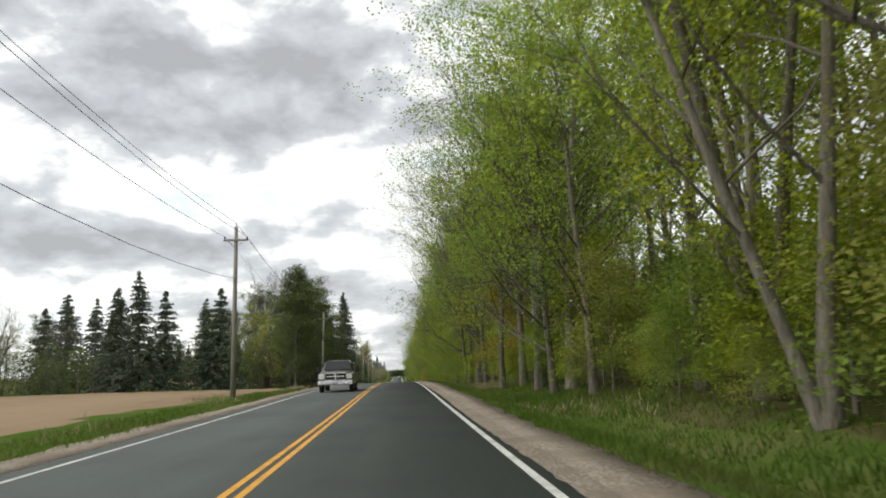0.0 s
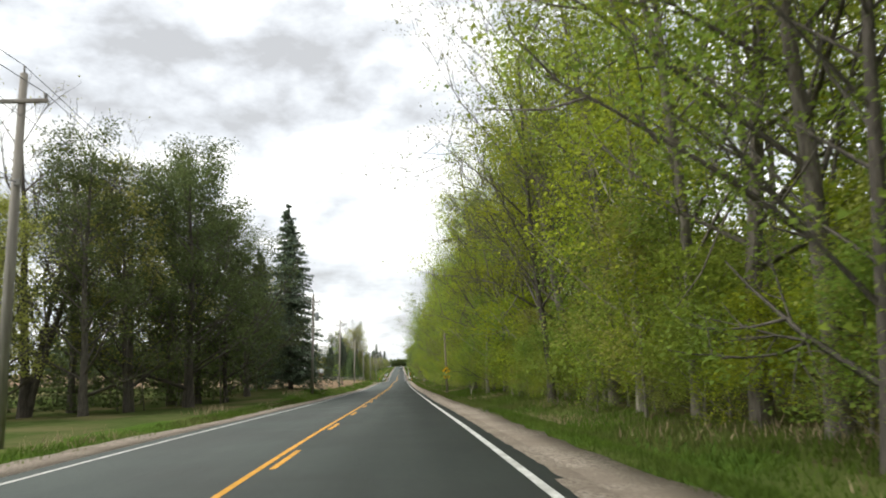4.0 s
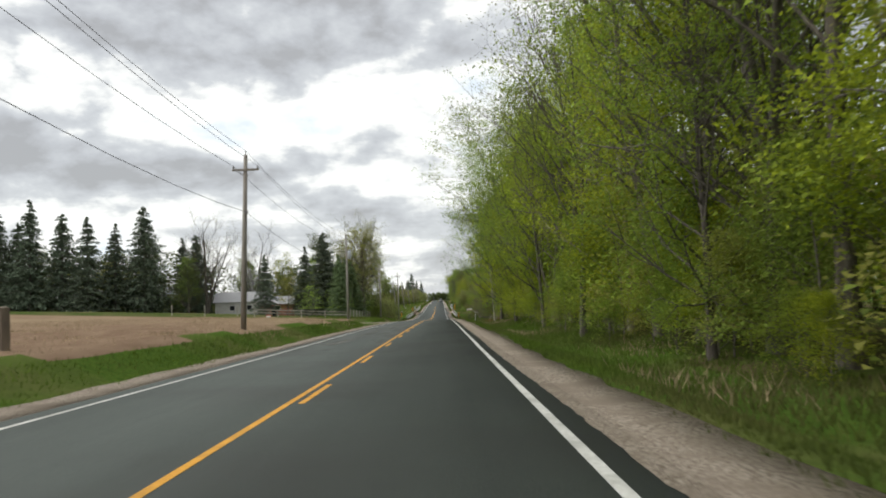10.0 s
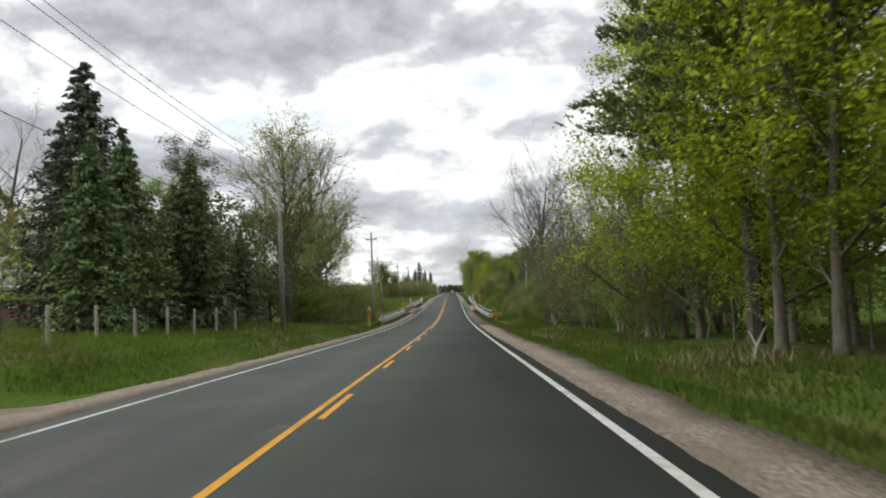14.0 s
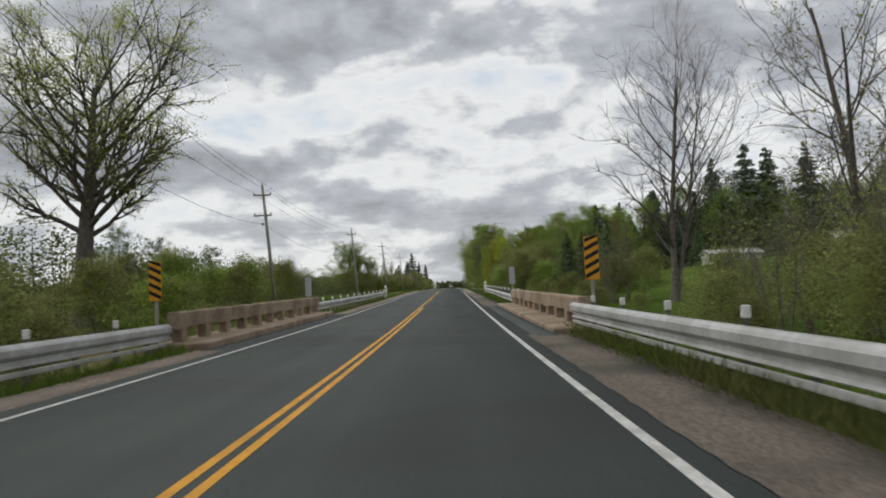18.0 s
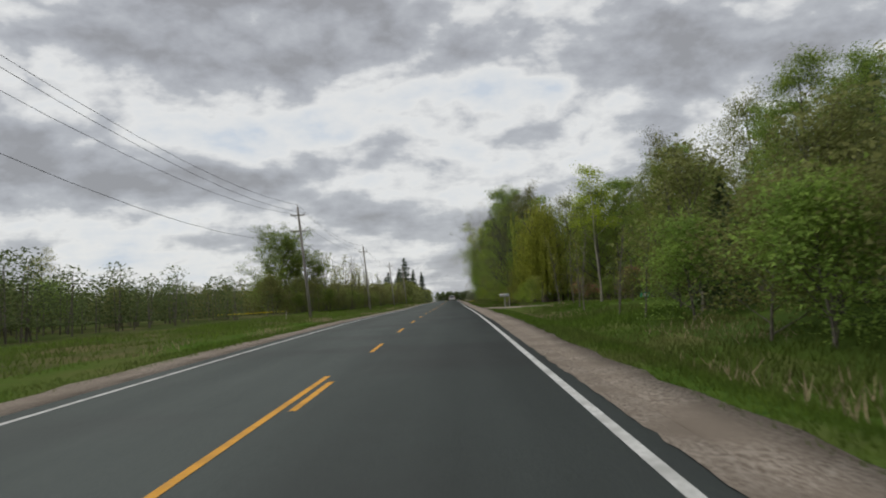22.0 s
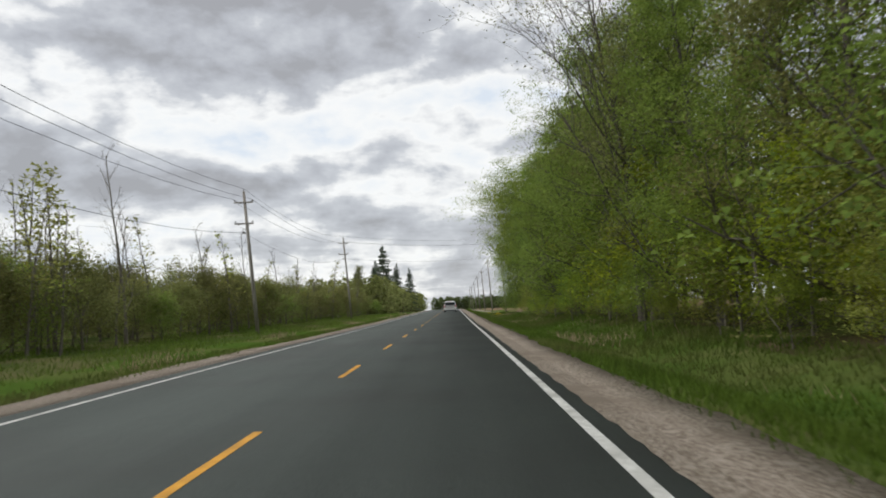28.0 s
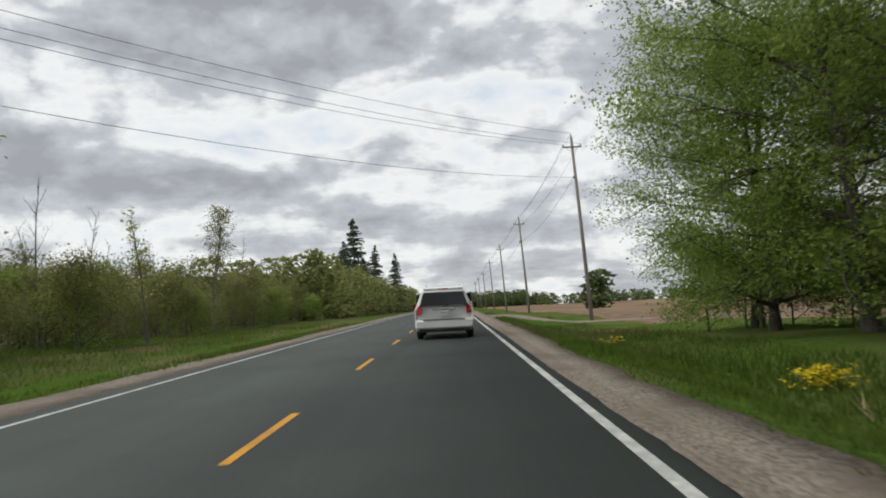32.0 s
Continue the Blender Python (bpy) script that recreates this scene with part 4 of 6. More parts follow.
# stub pole with the warning sign
e = thing("sign_pole", "tall grey wooden pole with a yellow diamond warning sign", "sign", at=(7.55, 193.6, gz(7.55, 193.6) - 0.1))
hz = road_z(193.6) - gz(7.55, 193.6) + 0.1
part("shaft", Shape().tube([(0, 0, 0), (0.0, 0, 1.5), (-0.05, 0, hz + 6.8)], [0.15, 0.14, 0.11], 10), M["stump_wood"], e, smooth=True)
c = hz + 2.20
d = 0.53
sg = part("sign_plate", Shape().prism([(0, c - d), (d, c), (0, c + d), (-d, c)], -0.19, -0.17), M["sign_yellow"], e, "yellow diamond plate")
part("border", Shape().prism([(0, c - d + 0.03), (d - 0.03, c), (0, c + d - 0.03), (-d + 0.03, c), (-d + 0.055, c), (0, c + d - 0.055), (d - 0.055, c), (0, c - d + 0.055)], -0.192, -0.1905), M["sign_black"], sg)
part("pictogram", Shape().box(-0.24, -0.1945, c - 0.10, 0.10, -0.191, c + 0.02).box(-0.18, -0.1945, c + 0.02, -0.02, -0.191, c + 0.09).box(-0.22, -0.1945, c - 0.16, -0.12, -0.191, c - 0.10).box(-0.02, -0.1945, c - 0.16, 0.08, -0.191, c - 0.10).box(0.20, -0.1945, c - 0.02, 0.25, -0.191, c + 0.16), M["sign_black"], sg)
tb = part("tab_plate", Shape().box(-0.37, -0.19, c - 0.98, 0.37, -0.17, c - 0.60), M["sign_yellow"], e, "yellow rectangular tab")
part("text_bar", Shape().box(-0.28, -0.194, c - 0.76, 0.28, -0.1905, c - 0.70).box(-0.22, -0.194, c - 0.88, 0.22, -0.1905, c - 0.82), M["sign_black"], tb)

# plain pole behind the guard rail
e = thing("guy_pole", "short plain grey wooden pole behind the guard rail", "utility pole", at=(12.3, 451.0, gz(12.3, 451.0) - 0.2))
part("shaft", Shape().tube([(0, 0, 0), (0.02, 0, 4.0), (0.03, 0, road_z(451) - gz(12.3, 451.0) + 7.0)], [0.15, 0.13, 0.11], 10), M["pole_wood"], e, smooth=True)

# ---- bridge ----
def bz(y):
    return road_z(y)


bridge = thing("bridge", "old weathered concrete road bridge with open balustrade", "bridge", at=(0, 465.0, bz(465.0)))
RL = 22.0
rise = math.degrees(math.atan2(bz(487) - bz(465), RL))
bridge.matrix_basis = pose(0, 465.0, bz(465.0), rise, 0, 0)
part("deck", Shape().box(-6.2, 0, -0.75, 6.2, RL, -0.06), M["concrete"], bridge)
rb = np.random.RandomState(5)
for sx, dy, dz, PL in ((-1, -3.2, 0.0, RL), (1, -2.5, -0.10, 24.5)):
    a, b = sorted((sx * 4.6, sx * 6.15))
    part("kerb", Shape().box(a, dy - 0.3, -0.20, b, dy + PL + 0.3, 0.20 + dz * 0.7, 0.04), M["concrete"], bridge, "raised concrete kerb walk")
    a, b = sorted((sx * 5.38, sx * 5.72))
    n = 3
    for i in range(n):
        ya, yb = PL * i / n + (0.0 if i == 0 else 0.03), PL * (i + 1) / n - (0.0 if i == n - 1 else 0.03)
        s = Shape()
        # beam with a ragged, spalled lower edge
        m = 18
        rings = []
        for k in range(m + 1):
            y = dy + ya + (yb - ya) * k / m
            low = 0.55 + dz + (rb.uniform(0.0, 0.07) if 0 < k < m else 0.0)
            rings.append([(a, y, low), (b, y, low), (b, y, 0.98 + dz), (b - 0.03, y, 1.02 + dz), (a + 0.03, y, 1.02 + dz), (a, y, 0.98 + dz)])
        s.loft(rings)
        part("rail_beam", s, M["concrete"], bridge, "chipped concrete top rail")
    for i in range(11):
        y = dy + 0.45 + (PL - 0.9) * i / 10
        part("baluster", Shape().box(a + 0.03, y - 0.24, 0.15 + dz * 0.7, b - 0.03, y + 0.24, 0.64 + dz, 0.03), M["concrete"], bridge)

# ---- guard rails ----
W_BEAM = [(0.0, 0.055), (0.015, 0.065), (0.05, 0.01), (0.13, 0.0), (0.17, 0.07), (0.21, 0.10), (0.33, 0.10), (0.375, 0.07), (0.41, 0.02), (0.425, 0.015)]


def guard_rail(x, y0, y1, face, start_box, end_post, low=0.0, close=0.0, lift=0.0):
    """W-section steel beam on posts; face is +1 when the beam faces +x."""
    e = thing("guard_rail", "galvanised steel guard rail with white topped posts", "guard rail", "guard rails by the bridge", (x, y0, road_z(y0)))
    s = Shape()
    n = max(2, int((y1 - y0) / 3.8))
    rings, low_rail = [], []
    for i in range(n + 1):
        y = y0 + (y1 - y0) * i / n
        u = i / n
        z = road_z(y) - road_z(y0) + 0.28 - low * (1 - u) + lift * u
        dx = face * close * u ** 2
        rings.append([(dx + face * p, y - y0, z + h) for h, p in W_BEAM] + [(dx + face * (p - 0.006), y - y0, z + h) for h, p in W_BEAM[::-1]])
        low_rail.append([(dx + face * p, y - y0, z - 0.02 + h) for h, p in ((-0.14, 0.0), (-0.14, 0.03), (-0.12, 0.035), (-0.06, 0.035), (-0.04, 0.03), (-0.04, 0.0))])
    s.loft(rings)
    part("beam", s, M["galvanised"], e)
    if start_box:
        part("rub_rail", Shape().loft(low_rail), M["galvanised"], e, "narrow lower rail")
    k = 0
    y = y0 + 0.6
    while y < y1 - 0.3:
        z = road_z(y) - road_z(y0)
        g = gz(x - face * 0.2, y) - road_z(y0)
        part("post", Shape().box(-0.17 * face - 0.06, y - y0 - 0.035, g - 0.2, -0.17 * face + 0.06, y - y0 + 0.035, z + 0.64), M["rail_post"], e)
        part("block", Shape().box(-0.07 * face - 0.05, y - y0 - 0.05, z + 0.40, -0.07 * face + 0.05, y - y0 + 0.05, z + 0.64), M["rail_post"], e)
        if k % 2 == 0:
            cap = part("marker_cap", Shape().box(-0.16 * face - 0.06, y - y0 - 0.03, z + 0.75, -0.16 * face + 0.06, y - y0 + 0.03, z + 0.93, 0.012), M["white_plastic"], e, "white reflector block")
            part("cap_stem", Shape().box(-0.16 * face - 0.035, y - y0 - 0.02, z + 0.60, -0.16 * face + 0.035, y - y0 + 0.02, z + 0.75), M["rail_post"], cap)
        y += 1.905
        k += 1
    if start_box:
        part("end_box", Shape().box(-0.28, -1.35, 0.34 - low, 0.24, -0.75, 0.74 - low, 0.012), M["galvanised"], e, "boxy galvanised end terminal")
        part("end_plate", Shape().loft([[(face * 0.0, -0.76, 0.36 - low), (face * 0.12, -0.76, 0.36 - low), (face * 0.12, -0.76, 0.73 - low), (face * 0.0, -0.76, 0.73 - low)], [(face * 0.02, 0.35, 0.40 - low), (face * 0.10, 0.35, 0.40 - low), (face * 0.10, 0.35, 0.69 - low), (face * 0.02, 0.35, 0.69 - low)]]), M["galvanised"], e, "tapered steel plate")
        part("bolt_plate", Shape().box(min(face * 0.125, face * 0.135), -0.20, 0.50 - low, max(face * 0.125, face * 0.135), -0.10, 0.60 - low), M["rail_post"], e)
        part("end_leg", Shape().box(-0.06, -1.05, gz(x, y0 - 0.8) - road_z(y0) - 0.2, 0.02, -0.97, 0.36 - low), M["galvanised"], e)
    if end_post:
        L = y1 - y0
        z = road_z(y1) - road_z(y0)
        part("end_box", Shape().box(-0.17, L + 0.35, z + 0.28, 0.17, L + 1.05, z + 0.33).box(-0.17, L + 0.35, z + 0.48, 0.17, L + 1.05, z + 0.53).box(-0.17, L + 0.35, z + 0.69, 0.17, L + 1.05, z + 0.74).box(-0.17, L + 0.30, z + 0.28, 0.17, L + 0.36, z + 0.74), M["galvanised"], e, "slotted end terminal")
        part("end_plate", Shape().loft([[(face * 0.0, L - 0.75, z + 0.30), (face * 0.125, L - 0.75, z + 0.30), (face * 0.125, L - 0.75, z + 0.68), (face * 0.0, L - 0.75, z + 0.68)], [(face * 0.0, L - 0.05, z + 0.34), (face * 0.13, L - 0.05, z + 0.34), (face * 0.13, L - 0.05, z + 0.68), (face * 0.0, L - 0.05, z + 0.68)], [(-0.16, L + 0.31, z + 0.28), (0.16, L + 0.31, z + 0.28), (0.16, L + 0.31, z + 0.74), (-0.16, L + 0.31, z + 0.74)][::face]]), M["galvanised"], e, "tapered steel plate")
        part("bolt_hole", Shape().tube([(face * 0.126, L - 0.5, z + 0.49), (face * 0.134, L - 0.5, z + 0.49)], [0.035, 0.035], 10), M["sign_black"], e)
        g = gz(x, y1 + 1.2) - road_z(y0)
        part("end_post", Shape().box(-0.15, L + 1.06, g - 0.2, 0.0, L + 1.26, z + 1.02, 0.012).box(0.015, L + 1.06, g - 0.2, 0.15, L + 1.26, z + 1.02, 0.012), M["white_plastic"], e, "white flanged end post")
        part("cap_band", Shape().loft([[(-0.06, L + 1.10, z + 1.02), (0.06, L + 1.10, z + 1.02), (0.06, L + 1.22, z + 1.02), (-0.06, L + 1.22, z + 1.02)], [(-0.13, L + 1.04, z + 1.19), (0.13, L + 1.04, z + 1.19), (0.13, L + 1.28, z + 1.19), (-0.13, L + 1.28, z + 1.19)]]), M["green_cap"], e, "green band")
        part("cap_top", Shape().loft([[(-0.17, L + 0.96, z + 1.19), (0.17, L + 0.96, z + 1.19), (0.17, L + 1.30, z + 1.19), (-0.17, L + 1.30, z + 1.19)], [(-0.02, L + 1.11, z + 1.37), (0.02, L + 1.11, z + 1.37), (0.02, L + 1.15, z + 1.37), (-0.02, L + 1.15, z + 1.37)]]), M["white_plastic"], e)
    return e


guard_rail(5.70, 424.2, 463.3, -1, True, False, low=0.12, close=0.34, lift=0.06)
guard_rail(-5.70, 424.0, 461.9, 1, True, False)
guard_rail(5.75, 487.5, 528.5, -1, False, True, low=0.16, lift=-0.04)
guard_rail(-5.75, 484.0, 531.0, 1, False, True)


def object_marker(x, y, z_mid, flip, back=False, cap=False, big=1.0):
    g = gz(x, y)
    zm = road_z(y) + z_mid
    e = thing("object_marker", "grey back of a bridge marker board on a post" if back else "black and amber striped bridge marker board", "road sign", "bridge marker boards", (x, y, g - 0.2))
    c = zm - g + 0.2
    part("post", Shape().box(-0.04, 0.02, 0, 0.04, 0.09, c + 0.3), M["fence_wood"], e)
    b = part("board", Shape().box(-0.17 * big, -0.01, c - 0.52 * big, 0.17 * big, 0.015, c + 0.52 * big, 0.004), M["sign_grey"] if back else M["sign_orange"], e)
    if not back:
        for k in range(5):
            z = c + (-0.50 + 0.22 * k) * big
            lo, hi = (z, z + 0.17 * big) if flip else (z + 0.17 * big, z)
            w, top = 0.165 * big, c + 0.515 * big
            part("stripe", Shape().prism([(-w, lo), (w, hi), (w, min(hi + 0.105 * big, top)), (-w, min(lo + 0.105 * big, top))], -0.014, -0.0105), M["sign_black"], b)
    if cap:
        part("reflector_cap", Shape().box(-0.14, -0.02, c + 0.55, 0.14, 0.05, c + 0.66, 0.01), M["green_cap"], e)


object_marker(-7.1, 423.2, 1.05, False)
object_marker(6.15, 422.0, 0.55, True, cap=True)
object_marker(-5.95, 461.6, 1.85, False)
object_marker(6.0, 463.5, 2.0, True, big=1.2)
object_marker(5.60, 488.2, 1.75, True, back=True)
object_marker(-5.95, 483.9, 1.60, True, back=True)

# diamond hazard plate above the left marker
e = thing("hazard_plate", "small pale diamond plate on a post beside the guard rail", "road sign", at=(-7.12, 423.6, gz(-7.12, 423.6) - 0.2))
part("post", Shape().box(-0.03, 0, 0, 0.03, 0.05, 2.6), M["fence_wood"], e)
part("plate", Shape().prism([(0, 2.05), (0.24, 2.29), (0, 2.53), (-0.24, 2.29)], -0.02, 0.0), M["sign_grey"], e)


# ---- vehicles ----
def wheel(parent, x, y, r, w):
    t = part("wheel", Shape().tube([(x - w / 2, y, r), (x - w / 2 + 0.03, y, r), (x + w / 2 - 0.03, y, r), (x + w / 2, y, r)], [r * 0.86, r, r, r * 0.86], 24), M["tyre"], parent, smooth=True)
    sx = 1 if x > 0 else -1
    part("rim", Shape().tube([(x + sx * (w / 2 - 0.02), y, r), (x + sx * (w / 2 + 0.01), y, r)], [r * 0.64, r * 0.58], 20), M["chrome"], t)


def body_ring(y, w, zb, zs, zr, rw):
    """Section of a car body: w half width, zb sill, zs shoulder, zr roof, rw half roof width."""
    return [(-w * 0.94, y, zb), (-w, y, zb + 0.18), (-w, y, zs - 0.06), (-w * 0.985, y, zs), (-rw - 0.05, y, zr - 0.10), (-rw + 0.06, y, zr - 0.01), (0, y, zr + 0.02), (rw - 0.06, y, zr - 0.01), (rw + 0.05, y, zr - 0.10), (w * 0.985, y, zs), (w, y, zs - 0.06), (w, y, zb + 0.18), (w * 0.94, y, zb)]


def minivan(x, y):
    e = thing("minivan", "white minivan with red tail lamps in the lane ahead", "car", at=(x, y, road_z(y) + 0.004))
    e.matrix_basis = pose(x, y, road_z(y) + 0.004, math.degrees(math.atan2(road_z(y + 5) - road_z(y), 5)), 0, 0)
    s = Shape()
    s.loft([body_ring(0.10, 0.90, 0.42, 0.95, 1.16, 0.80), body_ring(0.0, 0.96, 0.36, 1.02, 1.22, 0.80), body_ring(0.10, 0.985, 0.30, 1.04, 1.60, 0.72), body_ring(0.42, 0.99, 0.28, 1.04, 1.72, 0.68), body_ring(1.6, 1.0, 0.26, 1.03, 1.75, 0.69), body_ring(3.0, 1.0, 0.26, 1.02, 1.72, 0.68), body_ring(3.9, 0.99, 0.27, 1.00, 1.12, 0.66), body_ring(4.7, 0.95, 0.30, 0.86, 0.94, 0.62), body_ring(5.1, 0.80, 0.36, 0.66, 0.72, 0.55)])
    body = part("body", s, M["car_white"], e, smooth=False)
    part("rear_window", Shape().loft([[(-0.80, 0.03, 1.13), (0.80, 0.03, 1.13), (0.67, 0.12, 1.57), (-0.67, 0.12, 1.57)], [(-0.80, -0.03, 1.13), (0.80, -0.03, 1.13), (0.67, 0.07, 1.575), (-0.67, 0.07, 1.575)]]), M["glass_dark"], e, "dark tinted rear window")
    part("spoiler", Shape().loft([[(-0.66, 0.18, 1.66), (0.66, 0.18, 1.66), (0.66, 0.50, 1.745), (-0.66, 0.50, 1.745)], [(-0.66, 0.16, 1.70), (0.66, 0.16, 1.70), (0.66, 0.52, 1.785), (-0.66, 0.52, 1.785)]]), M["car_white"], e)
    part("brake_lamp", Shape().box(-0.16, 0.145, 1.668, 0.16, 0.17, 1.695), M["tail_red"], e)
    for sx in (-1, 1):
        part("tail_lamp", Shape().loft([[(sx * 0.97, 0.06, 0.84), (sx * 0.76, -0.02, 0.84), (sx * 0.74, -0.01, 1.20), (sx * 0.90, 0.08, 1.24)], [(sx * 1.0, 0.30, 0.86), (sx * 0.80, 0.26, 0.86), (sx * 0.78, 0.28, 1.20), (sx * 0.96, 0.32, 1.20)]]), M["tail_red"], e, "red tail lamp")
        part("wing_mirror", Shape().box(*sorted((sx * 1.02, sx * 1.20))[:1], 3.3, 1.0, sorted((sx * 1.02, sx * 1.20))[1], 3.45, 1.2, 0.03), M["plastic_dark"], e)
        part("roof_rail", Shape().tube([(sx * 0.58, 0.7, 1.745), (sx * 0.58, 0.8, 1.80), (sx * 0.60, 2.8, 1.80), (sx * 0.58, 2.9, 1.74)], [0.02] * 4, 6), M["plastic_dark"], e)
        part("side_window", Shape().box(*(min(sx * 0.80, sx * 0.935), 0.7, 1.12, max(sx * 0.80, sx * 0.935), 3.2, 1.52), 0.03), M["glass_dark"], e)
    part("rear_bumper", Shape().box(-0.97, -0.09, 0.36, 0.97, 0.16, 0.66, 0.05), M["car_white"], e)
    part("bumper_step", Shape().box(-0.70, -0.10, 0.655, 0.70, 0.05, 0.672), M["plastic_dark"], e)
    part("lower_valance", Shape().box(-0.86, -0.04, 0.24, 0.86, 0.2, 0.37, 0.02), M["plastic_dark"], e)
    part("trim_bar", Shape().box(-0.42, -0.045, 0.985, 0.42, -0.012, 1.03, 0.008), M["chrome"], e, "bright handle bar")
    pl = part("number_plate", Shape().box(-0.16, -0.03, 0.80, 0.16, -0.01, 0.95), M["sign_white"], e)
    part("plate_bar", Shape().box(-0.12, -0.034, 0.85, 0.12, -0.031, 0.90), M["sign_grey"], pl)
    part("wiper", Shape().tube([(0.0, 0.0, 1.10), (0.30, 0.05, 1.16)], [0.012, 0.008], 4), M["plastic_dark"], e)
    for yy in (0.95, 4.0):
        for sx in (-1, 1):
            wheel(e, sx * 0.86, yy, 0.34, 0.22)


def pickup(x, y):
    """Faces -y, towards the camera."""
    e = thing("pickup_truck", "grey-beige pickup truck with a chrome crossbar grille", "truck", at=(x, y, road_z(y) + 0.004))
    s = Shape()
    s.loft([body_ring(0.0, 0.86, 0.62, 1.00, 1.08, 0.72), body_ring(0.06, 0.98, 0.52, 1.06, 1.16, 0.76), body_ring(1.25, 1.0, 0.50, 1.10, 1.24, 0.78), body_ring(1.35, 1.0, 0.48, 1.14, 1.26, 0.76), body_ring(2.05, 1.0, 0.46, 1.18, 1.86, 0.68), body_ring(3.3, 1.0, 0.46, 1.18, 1.88, 0.69), body_ring(3.55, 1.0, 0.48, 1.18, 1.30, 0.80)])
    part("cab", s, M["car_beige"], e)
    part("bed", Shape().box(-1.0, 3.6, 0.55, 1.0, 5.6, 1.30, 0.04), M["car_beige"], e)
    part("windscreen", Shape().loft([[(-0.78, 1.36, 1.30), (0.78, 1.36, 1.30), (0.66, 1.95, 1.80), (-0.66, 1.95, 1.80)], [(-0.78, 1.33, 1.32), (0.78, 1.33, 1.32), (0.66, 1.92, 1.82), (-0.66, 1.92, 1.82)]]), M["glass_dark"], e)
    g = part("grille", Shape().box(-0.55, -0.04, 0.72, 0.55, 0.08, 1.08, 0.03), M["plastic_dark"], e)
    part("grille_bar", Shape().box(-0.52, -0.065, 0.875, 0.52, -0.041, 0.935, 0.008), M["chrome"], g)
    part("grille_bar", Shape().box(-0.045, -0.068, 0.74, 0.045, -0.0415, 1.06, 0.008), M["chrome"], g)
    part("grille_frame", Shape().box(-0.60, -0.06, 1.065, 0.60, 0.02, 1.115, 0.01).box(-0.60, -0.06, 0.685, 0.60, 0.02, 0.725, 0.01), M["chrome"], g)
    b = part("bumper", Shape().box(-1.0, -0.14, 0.42, 1.0, 0.10, 0.66, 0.05), M["chrome"], e)
    part("plate_bar", Shape().box(-0.16, -0.16, 0.48, 0.16, -0.142, 0.60), M["sign_grey"], b)
    for sx in (-1, 1):
        a, c = sorted((sx * 0.62, sx * 0.96))
        part("headlamp", Shape().box(a, -0.03, 0.76, c, 0.10, 1.04, 0.03), M["lamp_clear"], e)
        a, c = sorted((sx * 1.02, sx * 1.28))
        part("door_mirror", Shape().box(a, 1.55, 1.15, c, 1.68, 1.45, 0.03), M["plastic_dark"], e)
        a, c = sorted((sx * 0.80, sx * 0.945))
        part("side_window", Shape().box(a, 1.9, 1.26, c, 3.2, 1.70, 0.03), M["glass_dark"], e)
        part("fog_lamp", Shape().tube([(sx * 0.62, -0.15, 0.54), (sx * 0.62, -0.10, 0.54)], [0.06, 0.06], 10), M["lamp_clear"], b)
        for yy in (0.95, 4.55):
            wheel(e, sx * 0.87, yy, 0.40, 0.26)


minivan(1.72, 812.3)
pickup(-1.78, 47.6)


def at(x, y, scale=1.0, turn=None):
    return (x, y, gz(x, y) - 0.08, rs.uniform(0, 360) if turn is None else turn, scale)


# ---- trees left of the road, by the first field ----
SPRUCE = "dark conical spruce with drooping boughs"
sp = [conifer("spruce_tree", SPRUCE, "spruces beyond the fields", 51, 16, 5.0, sprays=64, size=0.31), conifer("spruce_tree", SPRUCE, "spruces beyond the fields", 52, 16, 5.4, whorl=0.46, sprays=64, size=0.31), conifer("spruce_tree", "tall narrow spruce with gaps between its boughs", "spruces beyond the fields", 53, 16, 4.3, clear=0.10, sprays=56, size=0.31)]
front = [at(-66, 157, 1.1), at(-61, 155, 1.25), at(-56, 156, 1.2), at(-47, 140, 0.9), at(-40, 122, 1.0), at(-36, 119, 1.12), at(-33, 122, 0.95), at(-52, 152, 0.85), at(-28, 126, 0.9), at(-25.5, 125, 1.0)]
set_down(conifer("spruce_tree", "tall dense spruce beside the utility pole", "", 57, 22, 5.6, whorl=0.42, boughs=10, sprays=110, size=0.26), [at(-10.9, 189, 1.0), at(-15.5, 195, 0.8)])
row = [at(-56 - 4.8 * i + rs.uniform(-1, 1), 391 + rs.uniform(-3, 3), rs.uniform(1.05, 1.35)) for i in range(15)]
house_side = [at(-19.5, 386, 1.0), at(-24, 392, 0.85), at(-30, 384, 0.7), at(-47, 398, 1.0), at(-52, 405, 1.0)]
far = [at(-26, 1010, 1.75), at(-30, 1018, 1.4), at(-22, 1030, 1.35), at(-35, 1000, 1.2), at(-38, 1015, 1.1), at(-18, 1060, 1.3), at(-28, 1050, 1.2)]
hill = [at(44, 602, 1.15), at(49, 600, 1.0), at(54, 606, 1.1), at(41, 610, 0.9), at(58, 606, 1.5), at(64, 603, 1.65), at(70, 607, 1.6), at(77, 604, 1.6), at(47, 612, 1.2), at(31, 595, 0.95), at(36.5, 599, 1.0)]
deal(sp, front + row + house_side + far + hill)
cedar = conifer("cedar_tree", "dense dark green cedar beside the yard", "cedars by the farmyard", 54, 10, 2.9, leaf="needle_green", clear=0.02, whorl=0.30, boughs=10, sprays=46, size=0.25)
